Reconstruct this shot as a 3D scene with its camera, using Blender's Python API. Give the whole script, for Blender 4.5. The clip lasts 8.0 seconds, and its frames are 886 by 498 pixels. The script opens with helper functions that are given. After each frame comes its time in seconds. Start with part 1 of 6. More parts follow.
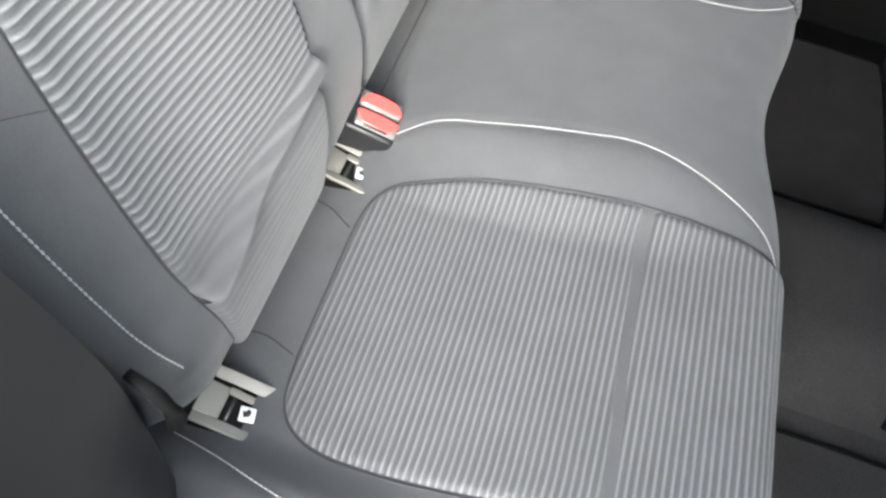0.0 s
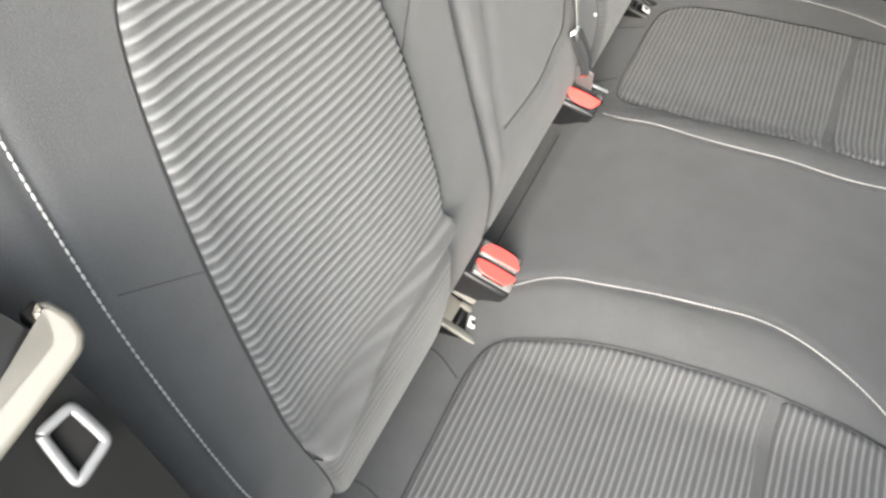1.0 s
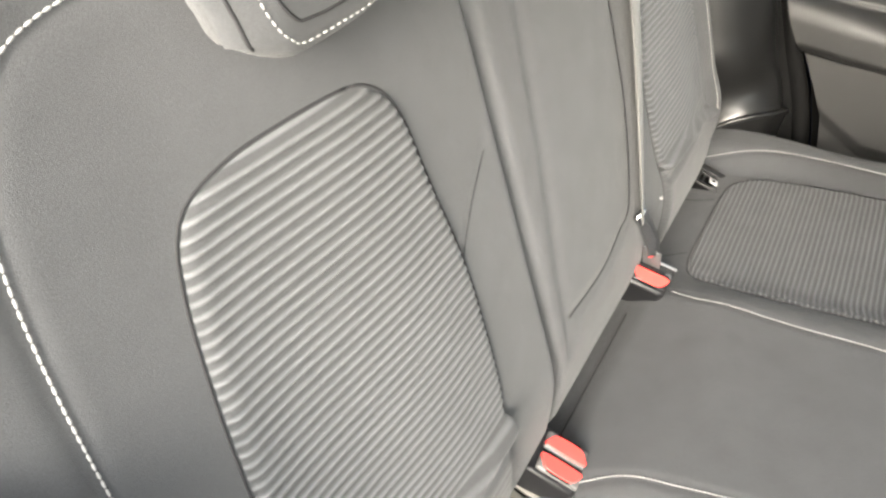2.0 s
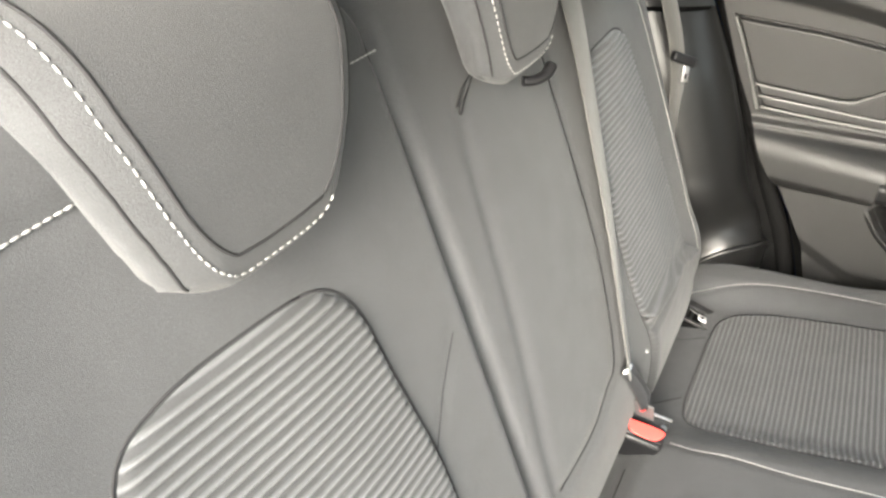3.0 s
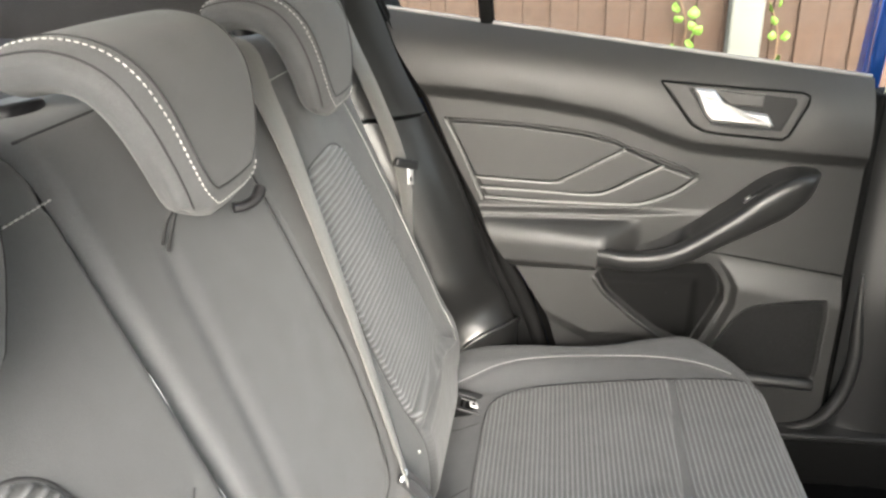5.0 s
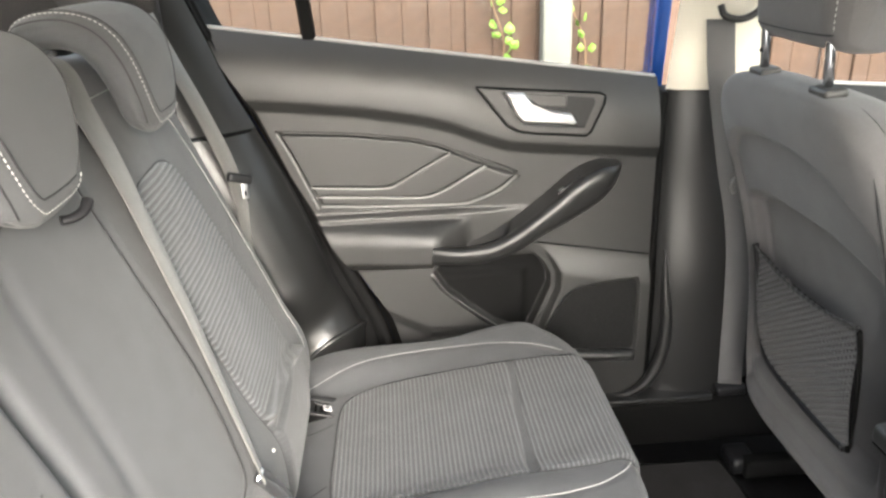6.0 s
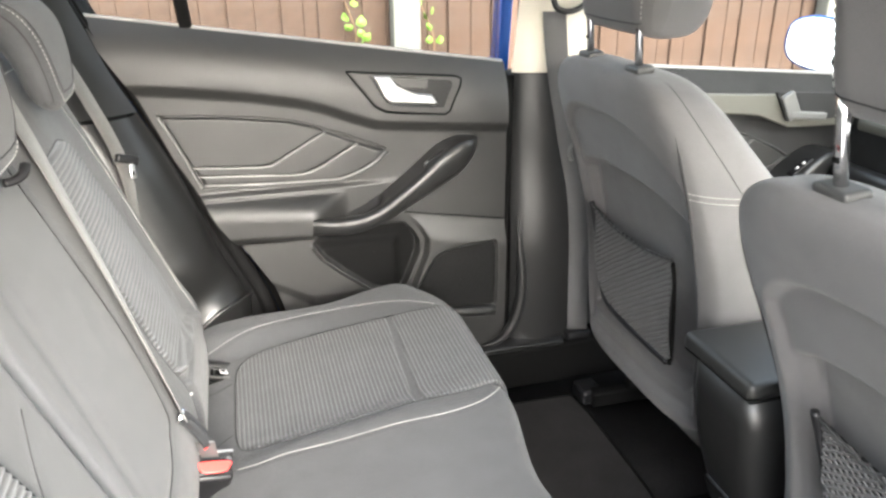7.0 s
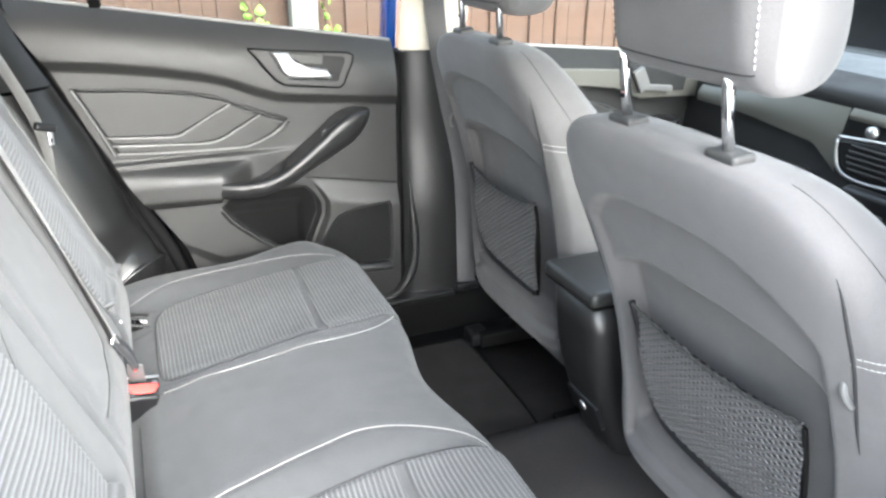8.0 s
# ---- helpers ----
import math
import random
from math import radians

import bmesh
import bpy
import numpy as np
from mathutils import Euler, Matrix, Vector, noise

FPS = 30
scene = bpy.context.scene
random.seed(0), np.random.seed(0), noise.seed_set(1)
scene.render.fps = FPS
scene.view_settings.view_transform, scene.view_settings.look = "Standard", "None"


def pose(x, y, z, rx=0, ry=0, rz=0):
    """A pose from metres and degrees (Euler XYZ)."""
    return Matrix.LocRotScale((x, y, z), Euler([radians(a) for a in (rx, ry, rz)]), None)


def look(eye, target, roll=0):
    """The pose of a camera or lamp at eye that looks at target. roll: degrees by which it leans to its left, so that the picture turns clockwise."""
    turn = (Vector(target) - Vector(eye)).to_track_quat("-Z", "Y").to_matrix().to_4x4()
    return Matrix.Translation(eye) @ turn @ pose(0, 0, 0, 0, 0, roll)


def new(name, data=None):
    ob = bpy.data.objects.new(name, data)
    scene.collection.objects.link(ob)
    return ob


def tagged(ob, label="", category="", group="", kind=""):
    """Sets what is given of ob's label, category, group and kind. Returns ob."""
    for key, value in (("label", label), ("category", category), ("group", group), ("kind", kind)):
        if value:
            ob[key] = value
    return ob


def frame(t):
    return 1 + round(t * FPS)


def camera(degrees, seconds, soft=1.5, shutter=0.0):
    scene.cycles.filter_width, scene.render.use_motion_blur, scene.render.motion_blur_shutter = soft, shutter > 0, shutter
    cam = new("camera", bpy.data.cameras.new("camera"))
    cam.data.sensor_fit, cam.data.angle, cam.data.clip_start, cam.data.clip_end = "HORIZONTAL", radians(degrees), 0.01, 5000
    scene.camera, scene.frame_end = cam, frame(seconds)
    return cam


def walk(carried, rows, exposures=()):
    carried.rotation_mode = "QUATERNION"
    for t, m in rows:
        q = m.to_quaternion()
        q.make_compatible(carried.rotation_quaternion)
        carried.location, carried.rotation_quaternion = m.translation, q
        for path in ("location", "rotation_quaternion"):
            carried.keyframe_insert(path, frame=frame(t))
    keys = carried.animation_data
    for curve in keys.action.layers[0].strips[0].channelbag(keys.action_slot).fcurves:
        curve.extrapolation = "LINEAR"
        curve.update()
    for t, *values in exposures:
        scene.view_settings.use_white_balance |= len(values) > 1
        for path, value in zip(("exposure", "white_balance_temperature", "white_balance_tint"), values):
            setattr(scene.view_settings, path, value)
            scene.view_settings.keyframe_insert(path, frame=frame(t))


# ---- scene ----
cam = camera(60.5, 8.0, soft=2.6)
PATH = [
    (0, (0.163, -0.696, 0.999), (0.053, 0.387, -0.679), 13.5),
    (0.5, (0.142, -0.68, 1.007), (-0.12, 0.455, -0.619), 10.8),
    (1, (0.11, -0.666, 1.017), (-0.286, 0.542, -0.526), 9.3),
    (1.5, (0.099, -0.641, 1.026), (-0.458, 0.634, -0.411), 6.4),
    (2, (0.092, -0.622, 1.039), (-0.598, 0.729, -0.265), 3.8),
    (2.2, (0.092, -0.617, 1.048), (-0.641, 0.766, -0.196), 2.8),
    (3.3, (0.092, -0.562, 1.069), (-0.671, 1.007, 0.091), -0.6),
    (3.5, (0.094, -0.558, 1.067), (-0.636, 1.051, 0.13), -1.0),
    (4, (0.097, -0.55, 1.064), (-0.514, 1.154, 0.213), -1.8),
    (4.5, (0.109, -0.545, 1.062), (-0.348, 1.232, 0.267), -2.2),
    (4.7, (0.114, -0.544, 1.068), (-0.27, 1.248, 0.266), -1.8),
    (5.8, (0.151, -0.596, 1.054), (0.174, 1.265, 0.321), -2.5),
    (6, (0.145, -0.609, 1.059), (0.259, 1.242, 0.31), -2.0),
    (6.5, (0.121, -0.674, 1.063), (0.434, 1.15, 0.304), -1.2),
    (7, (0.082, -0.758, 1.067), (0.569, 1.024, 0.299), -0.5),
    (7.5, (0.045, -0.853, 1.063), (0.673, 0.881, 0.289), 0.2),
    (8, (0.044, -0.967, 1.062), (0.755, 0.733, 0.283), 0.4),
]
walk(cam, [(t, look(eye, target, roll)) for t, eye, target, roll in PATH], exposures=[(0.0, 4.0, 6050, 9), (1.5, 3.75, 6550, 9), (2.2, 3.75, 6600, 9), (3.5, 3.92, 6450, 8), (6.0, 4.0, 6400, 10), (7.3, 4.2, 6150, 10), (8.0, 4.25, 5850, 8)])

# ---- light: an overcast sky and a weak wide sun ----
world = bpy.data.worlds.new("overcast")
scene.world = world
world.use_nodes = True
wn = world.node_tree.nodes
sky = wn.new("ShaderNodeTexSky")
sky.sky_type, sky.sun_disc = "NISHITA", False
sky.sun_elevation, sky.sun_rotation = radians(26), radians(171)
sky.air_density, sky.dust_density = 1.5, 4.0
wn["Background"].inputs["Strength"].default_value = 0.15
grey = wn.new("ShaderNodeHueSaturation")  # cloud takes the blue out of the sky
grey.inputs["Saturation"].default_value = 0.4
world.node_tree.links.new(sky.outputs[0], grey.inputs["Color"])
world.node_tree.links.new(grey.outputs[0], wn["Background"].inputs["Color"])
sun = new("sun", bpy.data.lights.new("sun", "SUN"))
sun.data.energy, sun.data.angle, sun.data.color = 0.42, radians(66), (1.0, 0.96, 0.88)
sun.matrix_world = look((0.42, -2.6, 1.45), (0, 0, 0))


# ---- materials ----
def material(name, colour, rough=0.8, metal=0.0, grain=0.0, grain_size=900.0, blotch=0.0, blotch_size=6.0, bump=0.0, bump_size=900.0, sheen=0.0, spec=0.5):
    """A principled surface with a fine grain, broad stains and a fine relief; sizes are in cycles a metre."""
    m = bpy.data.materials.new(name)
    m.use_nodes = True
    n, l = m.node_tree.nodes, m.node_tree.links
    p = n["Principled BSDF"]
    p.inputs["Base Color"].default_value = (*colour, 1)
    p.inputs["Roughness"].default_value, p.inputs["Metallic"].default_value = rough, metal
    p.inputs["Specular IOR Level"].default_value = spec
    p.inputs["Sheen Weight"].default_value, p.inputs["Sheen Roughness"].default_value = sheen, 0.5
    where = n.new("ShaderNodeTexCoord").outputs["Object"]

    def noisy(size, detail=3.0):
        t = n.new("ShaderNodeTexNoise")
        t.inputs["Scale"].default_value, t.inputs["Detail"].default_value = size, detail
        l.new(where, t.inputs["Vector"])
        return t.outputs["Fac"]

    def ranged(fac, low, high):
        r = n.new("ShaderNodeMapRange")
        r.inputs["From Min"].default_value, r.inputs["From Max"].default_value = 0.25, 0.75
        r.inputs["To Min"].default_value, r.inputs["To Max"].default_value = low, high
        l.new(fac, r.inputs["Value"])
        return r.outputs[0]

    value = None
    for size, amount in ((grain_size, grain), (blotch_size, blotch)):
        if amount:
            v = ranged(noisy(size), 1 - amount, 1 + amount)
            if value is not None:
                k = n.new("ShaderNodeMath")
                k.operation = "MULTIPLY"
                l.new(value, k.inputs[0]), l.new(v, k.inputs[1])
                v = k.outputs[0]
            value = v
    if value is not None:
        mix = n.new("ShaderNodeVectorMath")
        mix.operation = "SCALE"
        mix.inputs[0].default_value = colour
        l.new(value, mix.inputs["Scale"])
        l.new(mix.outputs[0], p.inputs["Base Color"])
        l.new(ranged(noisy(blotch_size * 3), rough * 0.9, min(1.0, rough * 1.1)), p.inputs["Roughness"])
    if bump:
        b = n.new("ShaderNodeBump")
        b.inputs["Strength"].default_value, b.inputs["Distance"].default_value = bump, 0.001
        l.new(noisy(bump_size, 4.0), b.inputs["Height"])
        l.new(b.outputs[0], p.inputs["Normal"])
    return m


FABRIC = material("charcoal_woven_fabric", (0.042, 0.0435, 0.0455), 0.92, grain=0.28, grain_size=1500, blotch=0.10, blotch_size=9, bump=0.5, bump_size=1600, sheen=0.1)
RIBBED = material("grey_ribbed_fabric", (0.046, 0.0475, 0.0495), 0.85, grain=0.2, grain_size=1300, blotch=0.08, blotch_size=10, bump=0.4, bump_size=1500, sheen=0.12)
SEAT_SHELL = material("dark_grey_seat_fabric", (0.074, 0.071, 0.072), 0.9, grain=0.25, grain_size=1400, blotch=0.10, blotch_size=8, bump=0.4, bump_size=1500, sheen=0.1)
def rib_highlights(m, low, high):
    """Ribs coloured paler at the crest than in the ground between, standing for highlight and shade, by the mesh's own
    crest value.
    """
    n, l = m.node_tree.nodes, m.node_tree.links
    a = n.new("ShaderNodeAttribute")
    a.attribute_name = "crest"
    r = n.new("ShaderNodeMapRange")
    r.inputs["From Min"].default_value, r.inputs["From Max"].default_value = 0.45, 0.98
    r.inputs["To Min"].default_value, r.inputs["To Max"].default_value = low, high
    l.new(a.outputs["Fac"], r.inputs["Value"])
    k = n.new("ShaderNodeVectorMath")
    k.operation = "SCALE"
    base = n["Principled BSDF"].inputs["Base Color"]
    l.new(base.links[0].from_socket, k.inputs[0])
    l.new(r.outputs[0], k.inputs["Scale"])
    l.new(k.outputs[0], base)


rib_highlights(RIBBED, 0.72, 1.95)


def smudges(m, spots):
    """Faint handling marks on a cloth, each at its own place and size."""
    n, l = m.node_tree.nodes, m.node_tree.links
    base = n["Principled BSDF"].inputs["Base Color"]
    where = n.new("ShaderNodeTexCoord").outputs["Object"]
    ragged = n.new("ShaderNodeTexNoise")
    ragged.inputs["Scale"].default_value = 70
    l.new(where, ragged.inputs["Vector"])
    for x, y, z, size, depth in spots:
        d = n.new("ShaderNodeVectorMath")
        d.operation = "DISTANCE"
        l.new(where, d.inputs[0])
        d.inputs[1].default_value = (x, y, z)
        wobble = n.new("ShaderNodeMath")
        wobble.operation = "MULTIPLY_ADD"
        wobble.inputs[1].default_value = size * 1.2
        l.new(ragged.outputs["Fac"], wobble.inputs[0])
        l.new(d.outputs["Value"], wobble.inputs[2])
        r = n.new("ShaderNodeMapRange")
        r.interpolation_type = "SMOOTHSTEP"
        r.inputs["From Min"].default_value, r.inputs["From Max"].default_value = size * 0.5, size * 1.8
        r.inputs["To Min"].default_value, r.inputs["To Max"].default_value = 1 - depth, 1.0
        l.new(wobble.outputs[0], r.inputs["Value"])
        k = n.new("ShaderNodeVectorMath")
        k.operation = "SCALE"
        l.new(base.links[0].from_socket, k.inputs[0])
        l.new(r.outputs[0], k.inputs["Scale"])
        l.new(k.outputs[0], base)


smudges(FABRIC, [(0.153, -0.152, 0.375, 0.014, 0.22), (0.075, 0.066, 0.388, 0.022, 0.14), (0.117, 0.085, 0.395, 0.014, 0.14), (0.038, -0.079, 0.378, 0.010, 0.16), (0.28, 0.02, 0.42, 0.03, 0.08)])
SEAM = material("black_seam_thread", (0.012, 0.012, 0.013), 0.9)
THREAD = material("pale_grey_thread", (0.32, 0.32, 0.31), 0.7, grain=0.1, grain_size=900)
PLASTIC = material("black_grained_plastic", (0.012, 0.012, 0.012), 0.38, grain=0.1, grain_size=1200, blotch=0.08, blotch_size=5, bump=0.15, bump_size=1300, spec=0.55)
SOFT = material("black_soft_touch_trim", (0.017, 0.017, 0.0165), 0.47, grain=0.1, grain_size=1200, blotch=0.08, blotch_size=5, bump=0.25, bump_size=1200, spec=0.5)
GLOSS = material("black_smooth_plastic", (0.010, 0.010, 0.011), 0.35, blotch=0.1, blotch_size=12, spec=0.25)
# Blacker than rubber: the pillar gap's deep shade is put into the colour.
RUBBER = material("void_black_rubber", (0.004, 0.004, 0.004), 0.8, spec=0.08)
CARPET = material("black_carpet", (0.027, 0.0255, 0.0255), 0.98, grain=0.5, grain_size=700, blotch=0.25, blotch_size=7, bump=1.0, bump_size=600, spec=0.15)
LINER = material("pale_grey_headliner", (0.60, 0.565, 0.48), 0.9, grain=0.06, grain_size=900, blotch=0.05, blotch_size=4, bump=0.2)
SATIN = material("satin_silver_trim", (0.5, 0.5, 0.5), 0.32, metal=0.9, blotch=0.05)
CREAM = material("cream_satin_trim", (0.075, 0.074, 0.064), 0.5, grain=0.04)
CHROME = material("polished_steel", (0.75, 0.75, 0.76), 0.12, metal=1.0)
RED = material("red_plastic_button", (0.75, 0.06, 0.05), 0.4, blotch=0.05)
BEIGE = material("warm_grey_plastic", (0.130, 0.124, 0.108), 0.45, grain=0.04)
# Darker copy of the belt webbing: shadow put into the second strap's colour.
SHADED_WEB = material("shaded_belt_webbing", (0.022, 0.022, 0.022), 0.6, grain=0.2, grain_size=1500, bump=0.4, bump_size=1200)
WEBBING = material("charcoal_belt_webbing", (0.075, 0.073, 0.067), 0.6, grain=0.2, grain_size=1500, bump=0.4, bump_size=1200, sheen=0.2)
SEAL_GREY = material("grey_window_seal", (0.22, 0.22, 0.215), 0.5, blotch=0.08)
DASH = material("dark_matt_dashboard_pad", (0.020, 0.020, 0.0205), 0.75, grain=0.1, blotch=0.08, bump=0.4, bump_size=900, spec=0.2)
NETTING = material("dark_grey_netting", (0.075, 0.074, 0.075), 0.7, grain=0.3, grain_size=1500)
WHITE = material("white_printed_label", (0.5, 0.5, 0.5), 0.6)
PAINT = material("blue_car_paint", (0.01, 0.05, 0.22), 0.2, metal=0.3)
WOOD = material("brown_stained_fence_board", (0.034, 0.0168, 0.0085), 0.85, grain=0.25, grain_size=60, blotch=0.25, blotch_size=3, bump=0.5, bump_size=80)
CONCRETE = material("pale_concrete_post", (0.10, 0.099, 0.085), 0.9, grain=0.1, grain_size=120, blotch=0.1, blotch_size=6, bump=0.4, bump_size=150)
LEAF = material("bright_green_leaf", (0.10, 0.19, 0.02), 0.6, grain=0.15, grain_size=200)
STEM = material("brown_plant_stem", (0.12, 0.07, 0.035), 0.8)
GROUND = material("pale_bounce_paving", (0.40, 0.385, 0.36), 0.95, grain=0.3, grain_size=200, blotch=0.2, blotch_size=1.5, bump=0.6, bump_size=200)


PILLAR = material("black_satin_pillar_plastic", (0.008, 0.008, 0.008), 0.31, grain=0.1, grain_size=1200, blotch=0.08, blotch_size=5, bump=0.05, bump_size=1300, spec=0.42)
COLLAR = material("dark_grey_moulded_plastic", (0.032, 0.032, 0.032), 0.5, grain=0.08, spec=0.4)
BEZEL_GREY = material("mid_grey_plastic", (0.10, 0.10, 0.098), 0.45, grain=0.05)
GRIP = material("pale_warm_grey_grip", (0.078, 0.074, 0.064), 0.5, grain=0.05)
TONGUE = material("dull_steel", (0.055, 0.056, 0.058), 0.4, metal=0.2)
# Paler than the trim, so edge beads carry a painted highlight.
LIT_BEAD = material("lit_edge_bead", (0.12, 0.12, 0.115), 0.3, grain=0.05, spec=0.8)
GRILLE = material("dark_speaker_grille", (0.010, 0.010, 0.010), 0.85, spec=0.06, grain=0.5, grain_size=420, bump=0.8, bump_size=420)


# ---- mesh helpers ----
def spline(points, n, closed=False):
    """n points on a Catmull-Rom curve through the given ones, evenly by length."""
    p = np.array(points, float)
    p = np.vstack([p[-1], p, p[0], p[1]]) if closed else np.vstack([2 * p[0] - p[1], p, 2 * p[-1] - p[-2]])
    fine = []
    for a, b, c, d in zip(p[:-3], p[1:-2], p[2:-1], p[3:]):
        t = np.linspace(0, 1, 24, endpoint=False)[:, None]
        fine.append(0.5 * (2 * b + (c - a) * t + (2 * a - 5 * b + 4 * c - d) * t**2 + (3 * b - a - 3 * c + d) * t**3))
    fine = np.vstack([*fine, p[-2:-1]])
    run = np.r_[0, np.cumsum(np.linalg.norm(np.diff(fine, axis=0), axis=1))]
    at = np.linspace(0, run[-1], n, endpoint=not closed)
    return np.stack([np.interp(at, run, fine[:, k]) for k in range(p.shape[1])], 1)


def mesh_of(name, verts, faces, mat, smooth=True):
    me = bpy.data.meshes.new(name)
    me.from_pydata([tuple(map(float, v)) for v in verts], [], faces)
    me.materials.append(mat)
    bm = bmesh.new()
    bm.from_mesh(me)
    bmesh.ops.recalc_face_normals(bm, faces=bm.faces)
    bm.to_mesh(me)
    bm.free()
    if smooth:
        me.polygons.foreach_set("use_smooth", [True] * len(me.polygons))
    return me


def part(name, bm, mat, parent, label="", smooth=True):
    """Links a bmesh, or a ready mesh, as one object under a thing."""
    me = bm
    if isinstance(bm, bmesh.types.BMesh):
        me = bpy.data.meshes.new(name)
        bm.to_mesh(me)
        bm.free()
        me.materials.append(mat)
        if smooth:
            me.polygons.foreach_set("use_smooth", [True] * len(me.polygons))
    ob = new(name, me)
    ob.parent = parent
    if parent is not None:
        ob.matrix_parent_inverse = parent.matrix_basis.inverted()
    return tagged(ob, label)


def thing(name, at, label, category, group="", kind=""):
    ob = new(name)
    ob.empty_display_size = 0.02
    ob.location = at
    return tagged(ob, label, category, group, kind)


def sheet(rows, closed_u=False):
    """Faces for a grid of points, rows by columns."""
    r, c = rows.shape[:2]
    wide = c if closed_u else c - 1
    return [(i * c + j, i * c + (j + 1) % c, (i + 1) * c + (j + 1) % c, (i + 1) * c + j) for i in range(r - 1) for j in range(wide)]


def sheet_mesh(name, rows, mat, closed_u=False, caps=False):
    rows = np.asarray(rows, float)
    faces = sheet(rows, closed_u)
    r, c = rows.shape[:2]
    if caps:
        faces += [tuple(range(c)), tuple((r - 1) * c + j for j in range(c))]
    return mesh_of(name, rows.reshape(-1, 3), faces, mat)


def tube_mesh(name, points, radius, mat, sides=8, flat=1.0, up=(0, 0, 1)):
    """A round (or flattened) bar along a curve, with closed ends."""
    p = np.asarray(points, float)
    tang = np.gradient(p, axis=0)
    tang /= np.linalg.norm(tang, axis=1)[:, None]
    rad = np.broadcast_to(np.asarray(radius, float), (len(p),))
    side = np.cross(tang, np.asarray(up, float))
    side /= np.maximum(np.linalg.norm(side, axis=1)[:, None], 1e-9)
    top = np.cross(side, tang)
    ang = np.linspace(0, 2 * np.pi, sides, endpoint=False)
    rows = p[:, None] + rad[:, None, None] * (np.cos(ang)[None, :, None] * side[:, None] + flat * np.sin(ang)[None, :, None] * top[:, None])
    return sheet_mesh(name, rows, mat, closed_u=True, caps=True)


def ribbon_mesh(name, points, across, width, thick, mat):
    """A flat strap along a curve; across gives its width's direction at each point."""
    p, a = np.asarray(points, float), np.asarray(across, float)
    a = np.broadcast_to(a, p.shape)
    a = a / np.linalg.norm(a, axis=1)[:, None]
    tang = np.gradient(p, axis=0)
    nrm = np.cross(tang, a)
    nrm /= np.linalg.norm(nrm, axis=1)[:, None]
    h, t = width / 2, thick / 2
    rows = np.stack([p + a * h * u + nrm * t * v for u, v in ((-1, -0.4), (-0.96, -1), (0.96, -1), (1, -0.4), (1, 0.4), (0.96, 1), (-0.96, 1), (-1, 0.4))], 1)
    return sheet_mesh(name, rows, mat, closed_u=True, caps=True)


def box_bm(size, bevel=0.002, segments=2, m=None):
    bm = bmesh.new()
    bmesh.ops.create_cube(bm, size=1.0)
    bmesh.ops.scale(bm, vec=size, verts=bm.verts)
    if bevel:
        bmesh.ops.bevel(bm, geom=bm.edges[:], offset=bevel, segments=segments, profile=0.6, affect="EDGES")
    if m is not None:
        bmesh.ops.transform(bm, matrix=m, verts=bm.verts)
    return bm


def plate_mesh(name, outline, place, depth, mat, bevel=0.003, inset=0.0):
    """A raised plate with a rounded rim: a closed outline (a, b), laid by place(a, b, out)."""
    o = np.asarray(outline, float)
    nxt, prv = np.roll(o, -1, 0), np.roll(o, 1, 0)
    t = nxt - prv
    t /= np.linalg.norm(t, axis=1)[:, None]
    inward = np.stack([-t[:, 1], t[:, 0]], 1)
    area = 0.5 * np.sum(o[:, 0] * nxt[:, 1] - nxt[:, 0] * o[:, 1])
    inward *= 1 if area > 0 else -1
    rows = [[place(*q, 0) for q in o]]
    for k in np.linspace(0, 1, 4):
        c = (1 - math.cos(k * math.pi / 2)) * bevel
        d = depth - bevel + math.sin(k * math.pi / 2) * bevel
        rows.append([place(*q, d) for q in o + inward * c])
    rows = np.array(rows)
    n = len(o)
    last = (len(rows) - 1) * n
    faces = sheet(rows, True) + [tuple(last + j for j in range(n))]
    me = mesh_of(name, rows.reshape(-1, 3), faces, mat)
    me.polygons[len(faces) - 1].use_smooth = False
    return me


def stitch_mesh(name, curve, normal, mat, length=0.0046, gap=0.0008, width=0.0008, lift=0.0005, slant=0.0):
    """A row of single stitches along a curve."""
    c = np.asarray(curve, float)
    run = np.r_[0, np.cumsum(np.linalg.norm(np.diff(c, axis=0), axis=1))]
    n = int(run[-1] / (length + gap))
    starts = np.arange(n) * (length + gap)
    nr = np.broadcast_to(np.asarray(normal, float), c.shape)
    verts, faces = [], []

    def on(s):
        return np.array([np.interp(s, run, c[:, k]) for k in range(3)]), np.array([np.interp(s, run, nr[:, k]) for k in range(3)])

    for s in starts:
        (a, na), b = on(s), on(s + length)[0]
        d = (b - a) / max(np.linalg.norm(b - a), 1e-9)
        side = np.cross(d, na)
        base = len(verts)
        for q, w in ((a, 0.45), (a + (b - a) * 0.3, 1.0), (a + (b - a) * 0.7, 1.0), (b, 0.45)):
            off = slant * side * (np.linalg.norm(q - a) / length - 0.5)
            for k in range(5):
                an = 2 * math.pi * k / 5
                verts.append(q + off + na * (lift + width * w * math.sin(an)) + side * width * w * math.cos(an))
        for r in range(3):
            for k in range(5):
                faces.append((base + r * 5 + k, base + r * 5 + (k + 1) % 5, base + r * 5 + 5 + (k + 1) % 5, base + r * 5 + 5 + k))
        faces += [tuple(base + k for k in range(5)), tuple(base + 15 + k for k in range(5))]
    return mesh_of(name, verts, faces, mat)


